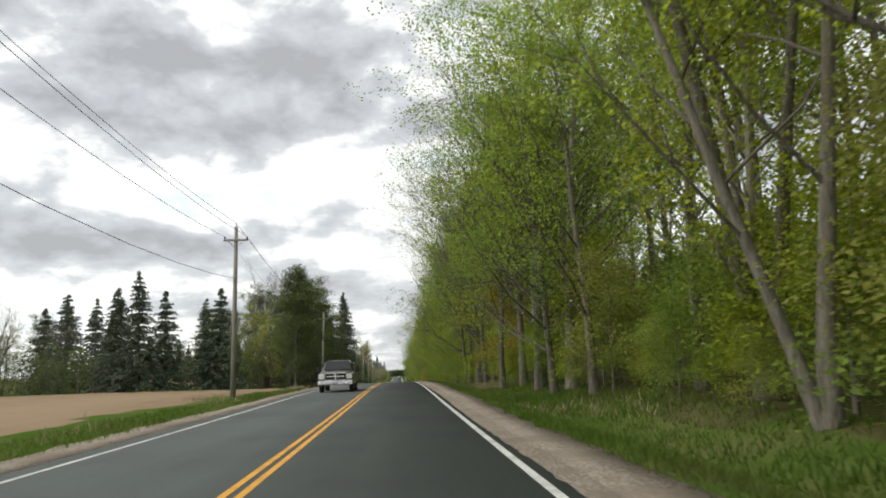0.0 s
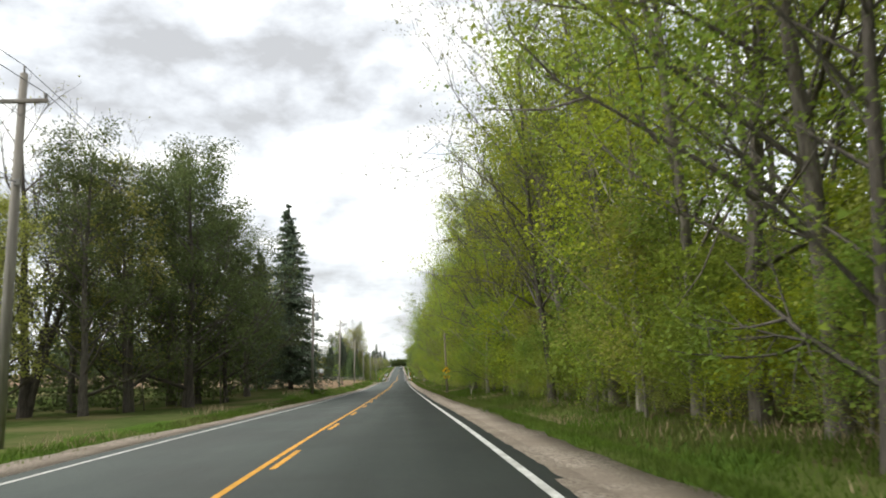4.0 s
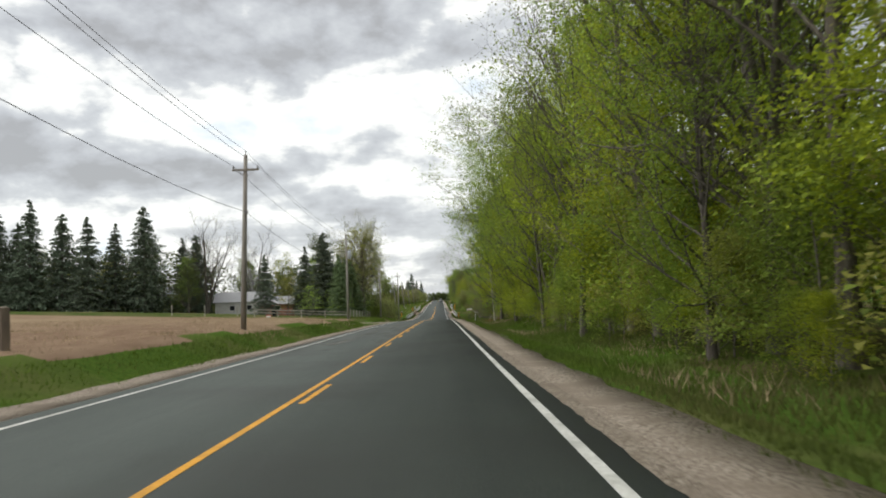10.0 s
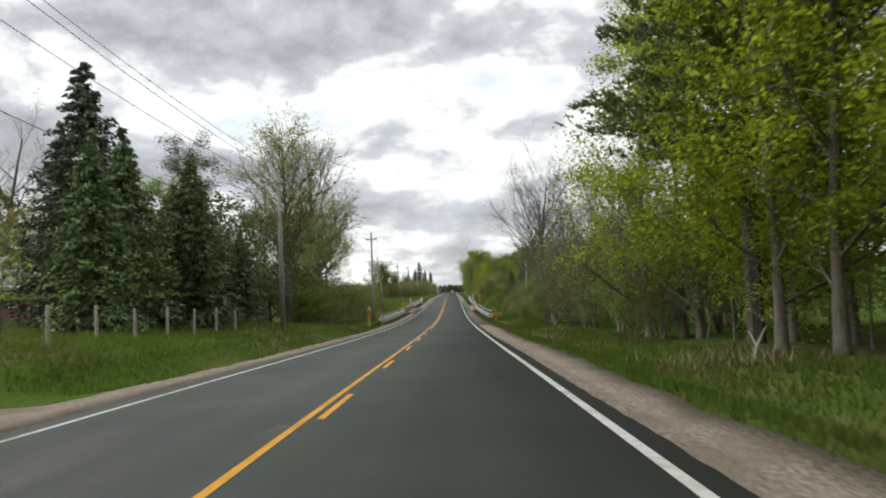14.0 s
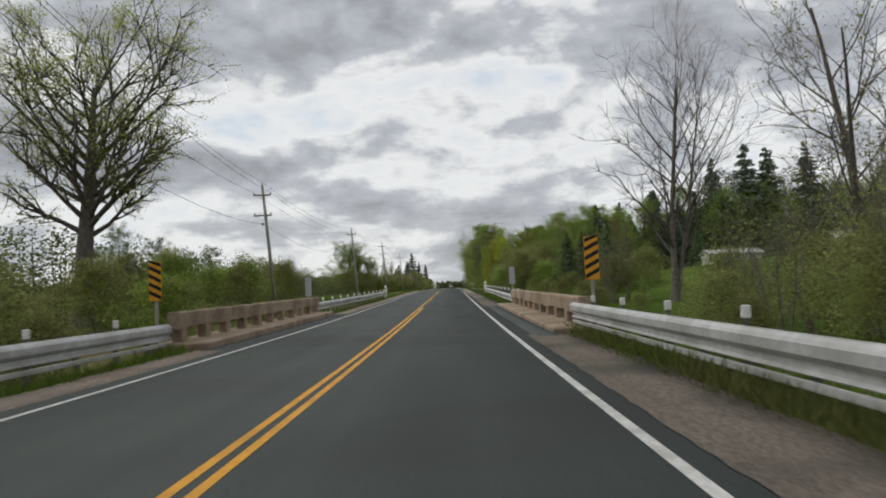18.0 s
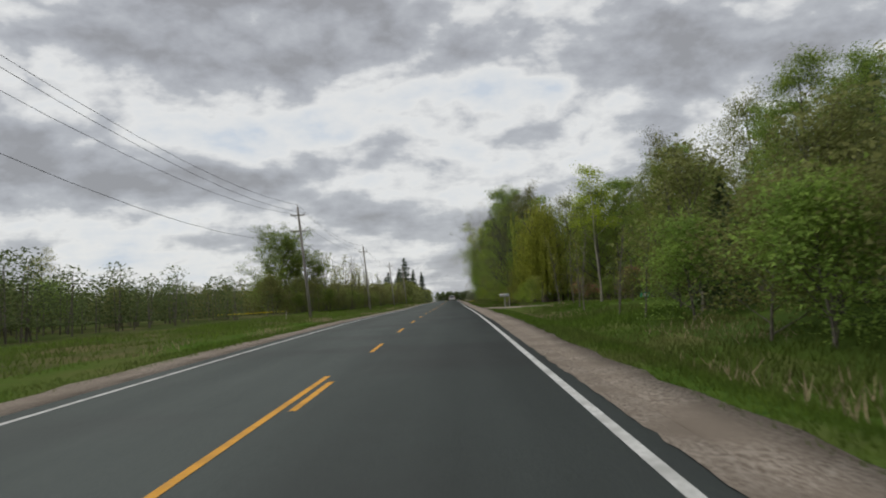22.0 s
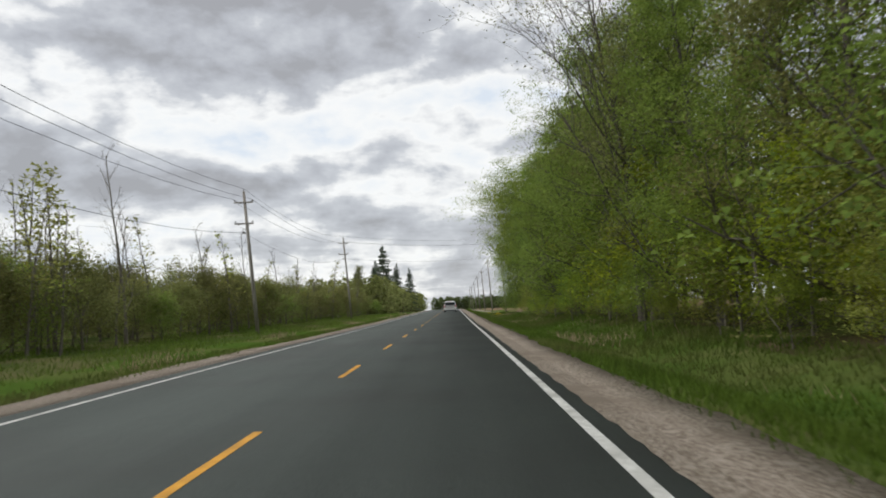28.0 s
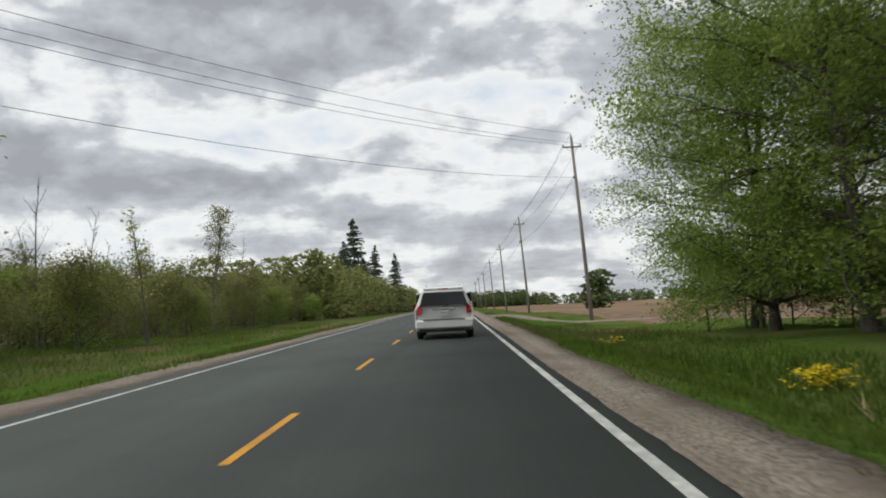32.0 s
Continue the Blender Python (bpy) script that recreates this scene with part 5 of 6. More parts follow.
set_down(cedar, [at(-15.5, 378, 1.0), at(-16.5, 384, 1.15), at(-15.0, 391, 1.1), at(-17, 398, 1.2), at(-20, 402, 1.1), at(-56, 398, 0.9), at(-15.5, 405, 0.8), at(19, 526, 0.75), at(17, 541, 0.7), at(13.5, 556, 0.55), at(11.8, 549, 0.45), at(12.5, 572, 0.5), at(20, 548, 0.7)] + [at(39, 597, 1.1), at(51, 596, 1.0), at(67, 598, 1.2), at(85, 600, 1.15)])
pine = conifer("pine_tree", "big white pine with dark layered boughs over the verge", "", 55, 22, 7.4, leaf="needle_pine", clear=0.34, whorl=0.95, boughs=6, sprays=210, layered=True, size=0.32, fan=5)
set_down(pine, [at(12.0, 367, 0.88)])
LG = "trees by the left-hand yards"
yard = [
    leafy_tree("maple_tree", "big shady maple with dark leaves and several dark trunks", LG, 61, 20, 0.30, 0.08, 7.0, 26, 34, 0.125, leaf="leaf_shade", bark="dark_bark", subs=5, twigs=3),
    leafy_tree("maple_tree", "broad leafy tree in muted green", LG, 62, 17, 0.26, 0.06, 6.4, 26, 32, 0.12, leaf="leaf_shade", bark="dark_bark", subs=5, twigs=3),
    leafy_tree("ash_tree", "tree with reddish-brown buds and thin leaves", LG, 63, 17, 0.22, 0.08, 5.4, 26, 13, 0.145, leaf="leaf_olive", bark="dark_bark", subs=5, twigs=3),
]
deal(yard, [at(-15.8, 163, 1.15), at(-17.5, 154, 1.1), at(-17.0, 152, 1.0), at(-19.5, 171, 1.15), at(-13.6, 177, 1.1), at(-23, 146, 0.9), at(-24, 160, 1.05), at(-15.0, 184, 0.85), at(-20, 139, 0.8), at(-28, 172, 1.05), at(-27, 150, 0.9), at(-30, 135, 0.7), at(-13.8, 156, 0.95), at(-16.5, 169, 1.1), at(-21, 180, 1.05), at(-18, 147, 0.9), at(-33, 158, 1.0), at(-36, 172, 1.0), at(-14.2, 170, 0.75), at(-12.9, 204, 0.72), at(-15.5, 200, 0.85), at(-18, 205, 0.8),
            at(-46, 390, 0.55), at(-64, 398, 0.65), at(-80, 400, 0.65), at(-98, 402, 0.7), at(-28, 394, 0.5), at(-19, 446, 0.75), at(-20, 434, 0.9), at(-17, 440, 0.6), at(-26, 424, 1.0), at(-27, 444, 0.8), at(-33, 412, 0.8), at(-60, 408, 0.8), at(-33, 418, 0.7), at(-66, 626, 0.85), at(-76, 624, 0.95), at(-57, 632, 0.8), at(-50, 640, 0.6), at(-70, 630, 0.8), at(-86, 634, 0.9), at(-74, 158, 0.8), at(-70, 166, 0.85), at(-80, 160, 0.9), at(-88, 164, 0.8)])
bank_tree = leafy_tree("ash_tree", "leafy tree with a thin bare top on the field's edge", "", 65, 14.5, 0.22, 0.05, 5.0, 34, 26, 0.11, leaf="leaf_shade", bark="dark_bark", subs=6, twigs=4, sigma=0.35, up=0.8)
set_down(bank_tree, [at(-10.2, 96, 1.0), at(-10.8, 101, 0.75)])
set_down(leafy_tree("ash_tree", "slim roadside tree with thin spring leaves", "", 66, 11, 0.13, 0.20, 2.6, 24, 8, 0.10, leaf="leaf_scrub", bark="bark", subs=5, twigs=3, sigma=0.3, up=0.8), [at(-17.6, 850, 1.0)])
yard_tree = leafy_tree("ash_tree", "dense dark round-crowned tree in the meadow", "", 64, 13, 0.28, 0.10, 7.0, 36, 36, 0.16, leaf="leaf_deep", bark="dark_bark", subs=5, twigs=3, round_top=True, up=0.7)
set_down(yard_tree, [at(-32.0, 693, 1.0), at(-27.5, 697, 0.72)])
bare_kw = dict(subs=7, twigs=5, up=0.85, round_top=True)
BARE = "tall bare tree with a fan of fine grey twigs"
bare = [
    leafy_tree("bare_tree", BARE, "bare trees", 71, 18, 0.27, 0.20, 7.4, 40, 0, 0.1, bark="dark_bark", fork=1, **bare_kw),
    leafy_tree("bare_tree", "tall tree just breaking bud, branches showing", "bare trees", 72, 20, 0.32, 0.2, 6.6, 30, 0.9, 0.11, leaf="leaf_olive", bark="dark_bark", fork=2, sigma=0.3, **bare_kw),
]
deal(bare, [at(13.9, 447, 1.1, 20), at(-23, 150, 1.1), at(17.8, 497, 1.0), at(-44, 395, 0.95), at(12.5, 424, 0.75), at(16.5, 404, 0.72), at(19, 430, 0.9), at(-29, 466, 1.0), at(21, 456, 1.0), at(23, 481, 1.0), at(13.5, 392, 0.6), at(-37, 408, 0.9), at(-48, 402, 0.85), at(30, 606, 0.75), at(9.8, 652, 0.72), at(34, 608, 0.7), at(11.0, 660, 0.7), at(-50, 160, 0.8), at(-72, 150, 0.9), at(-60, 148, 0.8), at(10.2, 48, 0.95), at(9.8, 80, 1.0), at(11.6, 150, 0.95), at(11.8, 262, 0.95)])
elm = leafy_tree("elm_tree", "tall round-crowned elm, limbs showing through thin pale leaves", "", 74, 22, 0.42, 0.30, 6.6, 40, 10, 0.13, leaf="leaf_olive", bark="bark", subs=7, twigs=4, up=0.95, sigma=0.32, round_top=True)
set_down(elm, [at(-16.0, 425, 0.95)])
oak = leafy_tree("oak_tree", "broad old oak with a thick dark trunk, half in leaf", "", 73, 19.5, 0.80, 0.36, 8.6, 40, 22, 0.09, leaf="leaf_olive", bark="dark_bark", subs=7, twigs=5, up=0.40, sigma=0.32, round_top=True)
set_down(oak, [at(-25.5, 499, 1.05)])
old_elm = leafy_tree("elm_tree", "old elm with a thick dark trunk and thin new leaves", "", 75, 25, 0.66, 0.30, 9.0, 40, 12, 0.10, leaf="leaf_scrub", bark="dark_bark", fork=1, subs=7, twigs=5, up=0.6, sigma=0.34, round_top=True)
set_down(old_elm, [at(-19.5, 456, 1.0, 40)])
SC = "shrubs along the left bank"
scrub = [
    leafy_tree("shrub", "low dark green roadside shrub", SC, 81, 3.4, 0.05, 0.04, 2.2, 14, 26, 0.085, leaf="leaf_deep", bark="dark_bark", subs=4, twigs=2, sigma=0.4, cat="shrub"),
    leafy_tree("shrub", "brown budding shrub with thin twigs", SC, 82, 4.2, 0.05, 0.04, 2.0, 14, 10, 0.08, leaf="leaf_scrub", bark="bark", subs=5, twigs=3, sigma=0.3, cat="shrub"),
    leafy_tree("shrub", "olive green bush on the bank", SC, 83, 3.8, 0.05, 0.04, 2.3, 14, 24, 0.085, leaf="leaf_scrub", bark="bark", subs=4, twigs=3, sigma=0.4, cat="shrub"),
]
deal(scrub, spots(424, 476, 2.4, -18, -11.5, 0.8, 1.3) + spots(486, 520, 2.2, -24, -14, 0.9, 1.4) + spots(520, 545, 4.0, -24, -16, 0.9, 1.3) + spots(684, 905, 2.5, -26, -18, 0.9, 1.45) + spots(680, 905, 3.4, -36, -26, 1.2, 1.9) + [at(-40 - 2.5 * k + rs.uniform(-3, 3), 628 + rs.uniform(-6, 10), rs.uniform(1.2, 2.0)) for k in range(14)]
     + spots(375, 424, 2.8, 10.0, 13.0, 0.6, 1.1) + spots(372, 424, 3.4, 14.0, 20.0, 0.9, 1.5) + spots(538, 574, 1.9, 9.8, 15.0, 0.8, 1.5) + spots(428, 464, 2.0, 9.5, 13.0, 0.4, 0.65) + spots(430, 464, 2.4, 13.0, 18.0, 0.5, 0.75) + [at(14.6, 450, 1.5), at(16.2, 452, 1.3), at(13.2, 452, 1.1), at(13.9, 823, 1.2), at(15.2, 820, 1.3)] + spots(490, 545, 3.0, 9.0, 13.5, 0.25, 0.5) + spots(574, 602, 2.8, 11.5, 16.0, 0.4, 0.9) + spots(800, 826, 2.2, 14.2, 19.0, 0.8, 1.4) + spots(496, 536, 1.6, 12, 34, 0.2, 0.5))
twiggy = leafy_tree("twiggy_bush", "tall brown twiggy bush barely in bud", "twiggy bushes by the verge", 87, 7.0, 0.07, 0.06, 2.8, 32, 0.5, 0.11, leaf="leaf_scrub", bark="bark", subs=6, twigs=4, sigma=0.2, up=1.1, fork=3, round_top=True, cat="shrub")
set_down(twiggy, [at(x, y, q, 61 * y) for x, y, q in ((14.2, 463, 0.9), (17.6, 468, 1.05), (15.4, 473, 0.9), (19.8, 476, 1.1), (16.4, 481, 0.95), (21.5, 484, 1.05), (14.6, 503, 0.75), (16.8, 507, 0.85), (19.0, 466, 1.1))] + spots(374, 424, 2.9, 10.2, 13.0, 0.8, 1.15) + spots(378, 424, 4.5, 14.0, 18.0, 0.9, 1.3))
set_down(scrub[2], [at(x, y, q, 43 * y) for x, y, q in ((15.8, 465, 1.1), (18.4, 472, 1.2), (14.0, 477, 0.9), (20.6, 480, 1.3), (17.2, 486, 1.1), (15.2, 505, 0.9), (17.4, 504, 1.0), (22.5, 473, 1.4))])
SAP = "thin bare saplings in the scrub"
sapl = [
    leafy_tree("sapling", "thin upright sapling with few leaves", SAP, 85, 8.0, 0.07, 0.15, 1.7, 16, 0.7, 0.16, leaf="leaf_olive", bark="bark", subs=4, twigs=2, up=1.3, sigma=0.2, cat="tree"),
    leafy_tree("sapling", "bare grey sapling in the roadside scrub", SAP, 86, 9.0, 0.07, 0.15, 1.8, 16, 0, 0.1, bark="bark", subs=4, twigs=3, up=1.4, cat="tree"),
]
deal(sapl, spots(690, 880, 3.4, -28, -17.5, 0.8, 1.3) + spots(706, 740, 2.6, -27, -19, 1.2, 1.6) + [at(-20, 730, 1.25), at(-21, 733, 1.1), at(-19, 727, 1.15), at(-26, 838, 1.0), at(-28, 842, 1.0), at(-31, 846, 1.05)] + spots(380, 426, 4.5, 11, 18, 0.8, 1.2) + spots(574, 604, 5, 9.6, 12, 0.5, 0.75))
thicket("brush_belt", "brown brushy belt behind the field", 42, [(-48, -29, 488, 520, 5, 9.5), (-46, -32, 536, 612, 4, 8.5), (-52, -30, 588, 640, 4, 7), (-90, -22, 132, 146, 5, 9), (-90, -26, 640, 664, 3.5, 6.5)], 20.0, 0.24, "leaf_shade", 0.03)
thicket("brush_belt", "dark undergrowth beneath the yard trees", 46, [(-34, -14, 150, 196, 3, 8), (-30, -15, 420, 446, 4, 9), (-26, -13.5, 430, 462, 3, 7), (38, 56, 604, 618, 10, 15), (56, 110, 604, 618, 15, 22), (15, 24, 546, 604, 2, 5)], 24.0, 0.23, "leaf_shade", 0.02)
thicket("tree_belt", "dark mixed tree belt behind the farmhouse", 47, [(-135, -44, 397, 412, 8, 13.5), (-44, -16, 408, 420, 7, 12), (-24, -15, 386, 412, 5, 10)], 16.0, 0.32, "leaf_shade", 0.02)
thicket("far_hedge", "brown hedgerow behind the meadow", 49, [(-80, -34, 692, 720, 4, 7.5), (-60, -30, 720, 880, 4, 7)], 20.0, 0.30, "leaf_scrub", 0.03)
thicket("far_hedge", "distant dark hedgerow and woods on the horizon", 43, [(-130, -60, 640, 700, 4, 7), (-110, -50, 760, 800, 5, 8), (-130, -55, 396, 410, 5, 9), (-60, -34, 880, 960, 4, 8), (-40, -16, 905, 1180, 6, 11), (-260, -120, 640, 680, 6, 9), (-220, -80, 1000, 1020, 7, 10)], 7.0, 0.7, "leaf_scrub", 0.01)
thicket("far_hedge", "distant tree line beyond the bare field", 44, [(40, 260, 1120, 1150, 2.5, 5), (16, 60, 1250, 1290, 5, 8), (-16, 60, 1420, 1440, 10, 14), (27, 29, 925, 928, 6.5, 7)], 5.0, 0.9, "leaf_shade", 0.02)

thicket("tree_belt", "dense deep green trees behind the house drive", 50, [(16, 72, 648, 662, 6, 13), (19, 70, 634, 642, 2, 6)], 16.0, 0.26, "leaf_deep", 0.02)
thicket("tree_belt", "dark rounded trees at the top of the lawn", 48, [(52, 96, 600, 608, 12, 18), (-21, -15, 378, 386, 3, 6)], 30.0, 0.22, "leaf_deep", 0.02)

# willow and blossoms near the drive
e = thing("willow_tree", "weeping willow with hanging yellow-green fronds", "tree", at=(13.9, 643.5, gz(13.9, 643.5)))
tubes, tips, r = skeleton(91, 12.5, 0.36, 0.3, 5.0, 18, subs=5, twigs=2, up=0.8)
part("trunk", tubes_mesh("trunk", tubes, M["bark"]), M["bark"], e)
pts = []
for t in tips[r.uniform(0, 1, len(tips)) < 0.95]:
    for _ in range(2):
        L = (t[2] - 0.5) * r.uniform(0.5, 1.0)
        x, y = t[0] + r.normal(0, 0.5), t[1] + r.normal(0, 0.5)
        sway = r.normal(0, 0.25, 2)
        for k in range(int(L / 0.22)):
            u = k * 0.22 / max(L, 0.3)
            pts.append((x + sway[0] * u, y + sway[1] * u, t[2] - k * 0.22))
part("fronds", leaf_mesh("fronds", r, np.array(pts), 1, 0.05, 0.13, M["leaf_willow"], flat=0.0, long=2.6, hang=2.5), M["leaf_willow"], e)
redbud = leafy_tree("redbud_tree", "small redbud covered in pink blossom", "redbuds on the lawn", 92, 3.6, 0.06, 0.15, 2.0, 14, 7, 0.13, leaf="blossom_pink", bark="dark_bark", subs=5, twigs=2, sigma=0.25)
set_down(redbud, [at(15.6, 626, 0.55), at(20.8, 624, 0.85), at(17.2, 628, 0.5)])
rust = leafy_tree("sapling", "young tree with orange-brown spring leaves", "", 93, 9, 0.08, 0.1, 2.6, 18, 16, 0.12, leaf="leaf_rust", bark="bark", subs=4, twigs=3, sigma=0.4)
set_down(rust, [at(11.6, 346, 0.6), at(10.4, 62, 0.9), at(12.0, 58, 1.0)])
birch = leafy_tree("birch_tree", "slim white-trunked tree at the wood's edge", "slim pale trunks", 94, 15, 0.12, 0.45, 3.0, 14, 16, 0.12, leaf="leaf_bright", bark="pale_bark", subs=4, twigs=3)
set_down(birch, [at(8.9, 338, 1.0), at(13.0, 600, 0.7), at(9.6, 166, 1.15)])
lean = leafy_tree("maple_tree", "pale forked trunk leaning out from the wood", "", 95, 18, 0.30, 0.3, 5.0, 16, 16, 0.15, leaf="leaf_bright", bark="pale_bark", lean=-0.42, fork=1, subs=4, twigs=3)
set_down(lean, [(12.6, 697.5, gz(12.6, 697.5) - 0.1, 0, 1.0)])
lean2 = leafy_tree("maple_tree", "three-stemmed grey maple leaning towards the road", "", 96, 22, 0.30, 0.38, 6.2, 18, 18, 0.15, leaf="leaf_bright", bark="bark", lean=-0.13, fork=2, subs=5, twigs=3)
set_down(lean2, [(11.8, 22.6, gz(11.8, 22.6) - 0.1, 0, 1.0)])
over = leafy_tree("maple_tree", "big maple spreading over the road, leaves just opening", "", 98, 24, 0.32, 0.30, 9.0, 26, 16, 0.125, leaf="leaf", bark="dark_bark", subs=6, twigs=4, sigma=0.45, round_top=True)
set_down(over, [(10.2, 338.0, gz(10.2, 338) - 0.1, 30, 1.0), (10.4, 66.0, gz(10.4, 66) - 0.1, 80, 0.95), (9.8, 46.0, gz(9.8, 46) - 0.1, 200, 0.95), (9.6, 88.0, gz(9.6, 88) - 0.1, 300, 0.9)])
reach = [
    leafy_tree("maple_tree", "wide dark-limbed maple reaching over the road, leaves just opening", "trees reaching over the road", 99, 21, 0.20, 0.24, 9.4, 30, 5, 0.10, leaf="leaf_scrub", bark="dark_bark", subs=7, twigs=4, sigma=0.4, round_top=True, up=0.75),
    leafy_tree("maple_tree", "wide maple with new green leaves on low arching limbs", "trees reaching over the road", 100, 19, 0.20, 0.08, 8.8, 32, 24, 0.098, leaf="leaf_dark", bark="dark_bark", subs=6, twigs=4, sigma=0.36, round_top=True, up=0.5),
]
for k, spot in enumerate((((9.0, 56, 0.95), (9.6, 92, 1.0), (10.0, 138, 1.0), (10.4, 160, 0.95), (10.0, 236, 0.8), (9.5, 280, 0.85), (10.8, 724, 0.85)), ((9.4, 40, 0.95), (9.8, 74, 0.95), (9.6, 108, 0.85), (10.2, 176, 0.7), (9.9, 262, 0.7), (9.6, 296, 0.75), (9.6, 317, 0.8), (9.3, 332, 0.9), (10.8, 744, 0.7)))):
    set_down(reach[k], [(x, y, gz(x, y) - 0.1, 67 * i, q) for i, (x, y, q) in enumerate(spot)])
last = leafy_tree("maple_tree", "full dark-green tree at the end of the wood", "last trees before the field", 97, 17, 0.30, 0.08, 6.2, 36, 58, 0.105, leaf="leaf_deep", bark="dark_bark", subs=6, twigs=3, up=0.12, droop=0.30, sigma=0.5, round_top=True)
set_down(last, [at(16.2, 823, 0.92), at(15.2, 811, 0.92), at(19.5, 817, 0.75), at(17.0, 805, 0.9), at(14.6, 817, 0.7)])

stems = [
    leafy_tree("maple_tree", "many-stemmed dark tree with a high green crown", "open trees at the end of the wood", 101, 17, 0.15, 0.34, 6.4, 44, 32, 0.10, leaf="leaf", bark="dark_bark", subs=5, twigs=3, fork=3, up=0.55, sigma=0.45, round_top=True),
    leafy_tree("maple_tree", "dark-trunked maple with sky showing between its limbs", "open trees at the end of the wood", 102, 16, 0.20, 0.30, 6.6, 40, 36, 0.105, leaf="leaf_deep", bark="dark_bark", subs=5, twigs=3, fork=1, up=0.5, sigma=0.45, round_top=True),
]
for k, spot in enumerate((((12.6, 783, 1.0), (17.5, 787, 0.9), (13.4, 797, 0.9), (19.5, 801, 0.8)), ((15.0, 779, 1.0), (12.2, 790, 0.95), (20.5, 792, 0.85), (16.2, 776, 0.9)))):
    set_down(stems[k], [(x, y, gz(x, y) - 0.1, 83 * i, q) for i, (x, y, q) in enumerate(spot)])

# yellow flowers
def flower_patch(x, y, w, h, n, label):
    r = np.random.RandomState(int(x * 10 + y))
    P = np.stack([x + r.normal(0, w, n), y + r.normal(0, w, n), np.zeros(n)], -1)
    P[:, 2] = ground_z(P[:, 0], P[:, 1]) + r.uniform(0.1, h, n)
    e = thing("flower_clump", label, "flowers", "yellow roadside flowers", (0, 0, 0))
    tagged(part("blossom", leaf_mesh("blossoms", r, P, 3, 0.04, 0.05, M["flower_yellow"]), M["flower_yellow"], e), kind="stuff")
    s = Shape()
    for p in P[::2]:
        s.tube([(p[0], p[1], gz(p[0], p[1]) - 0.03), tuple(p)], [0.012, 0.008], 3, cap=False)
    tagged(part("stalk", s, M["blade"], e), kind="stuff")
    return e


flower_patch(8.5, 800.2, 0.24, 0.45, 170, "clump of bright yellow flowers on the verge")
flower_patch(7.9, 815.0, 0.22, 0.4, 26, "small clump of yellow flowers on the verge")
flower_patch(-11.5, 597.0, 0.9, 0.5, 90, "patch of yellow flowers by the field")
flower_patch(-13.5, 600.0, 1.0, 0.5, 60, "patch of yellow flowers by the field")


# ---- drives and lanes ----
def lane(name, pts, w0, w1, label, kind="structure", narrow=11):
    """Gravel lane over the ground; its mouth widens at the first point."""
    v, f = [], []
    n = len(pts)
    for i, (x, y) in enumerate(pts):
        w = w0 + (w1 - w0) * min(1.0, i / narrow) ** 0.8
        for k in range(7):
            yy = y + w * (k / 6 - 0.5)
            v.append((x, yy, max(gz(x, yy), road_z(yy) - 0.10 if abs(x) < 5.2 else -99) + (0.045 if 0 < k < 6 else -0.10)))
    for i in range(n - 1):
        for k in range(6):
            a = i * 7 + k
            q = (a, a + 7, a + 8, a + 1)
            f.append(q if pts[-1][0] > pts[0][0] else q[::-1])
    me = array_mesh(name, np.array(v), np.array(f), M["gravel"])
    return tagged(new(name, me), label, "driveway", kind=kind)


lane("driveway", [(-3.98 - 0.8 * i, 348.0) for i in range(70)], 20.0, 6.0, "pale gravel farm driveway")
lane("driveway", [(4.12 + 0.8 * i, 611.4 - 0.19 * min(i, 10)) for i in range(32)], 13.0, 3.2, "pale gravel house driveway", narrow=7)
lane("driveway", [(4.12 + 0.8 * i, 848.0) for i in range(100)], 12.0, 4.0, "gravel field lane")


# ---- fences, posts, mailbox, signs ----
def post(x, y, h, r, label, mat="fence_wood", group="", name="fence_post", lean=0.0):
    e = thing(name, label, "post", group, (x, y, gz(x, y) - 0.15))
    part("post", Shape().tube([(0, 0, 0), (lean * 0.5, 0, h * 0.6), (lean, 0, h + 0.10), (lean, 0, h + 0.15)], [r, r, r * 0.94, r * 0.6], 8), M[mat], e)
    return e


post(-10.4, 262.3, 1.25, 0.20, "thick old grey-brown wooden gate post", "stump_wood")
for i in range(8):
    post(-12.1 + 0.12 * i, 363.6 + 3.4 * i, 1.5 - 0.03 * i, 0.07, "slim grey wooden fence post", group="posts beside the yard", lean=rs.uniform(-0.05, 0.05))
for i in range(3):
    post(-29 - 5 * i, 360.0, 1.4, 0.08, "grey wooden yard post", group="posts beside the yard")
e = thing("rail_fence", "grey split-rail fence along the drive", "fence", at=(-12.0, 360.0, gz(-12, 360)))
for i in range(5):
    x = -3.6 * i
    g = gz(-12 + x, 360) - gz(-12, 360)
    part("fence_post", Shape().box(x - 0.07, -0.07, g - 0.2, x + 0.07, 0.07, g + 1.15, 0.015), M["fence_wood"], e)
    if i < 4:
        g2 = gz(-12 + x - 3.6, 360) - gz(-12, 360)
        for h in (0.98, 0.55):
            part("rail", Shape().tube([(x, 0.09, g + h), (x - 1.8, 0.09, (g + g2) / 2 + h - 0.02), (x - 3.6, 0.09, g2 + h + 0.03)], [0.05, 0.055, 0.045], 6), M["fence_wood"], e)

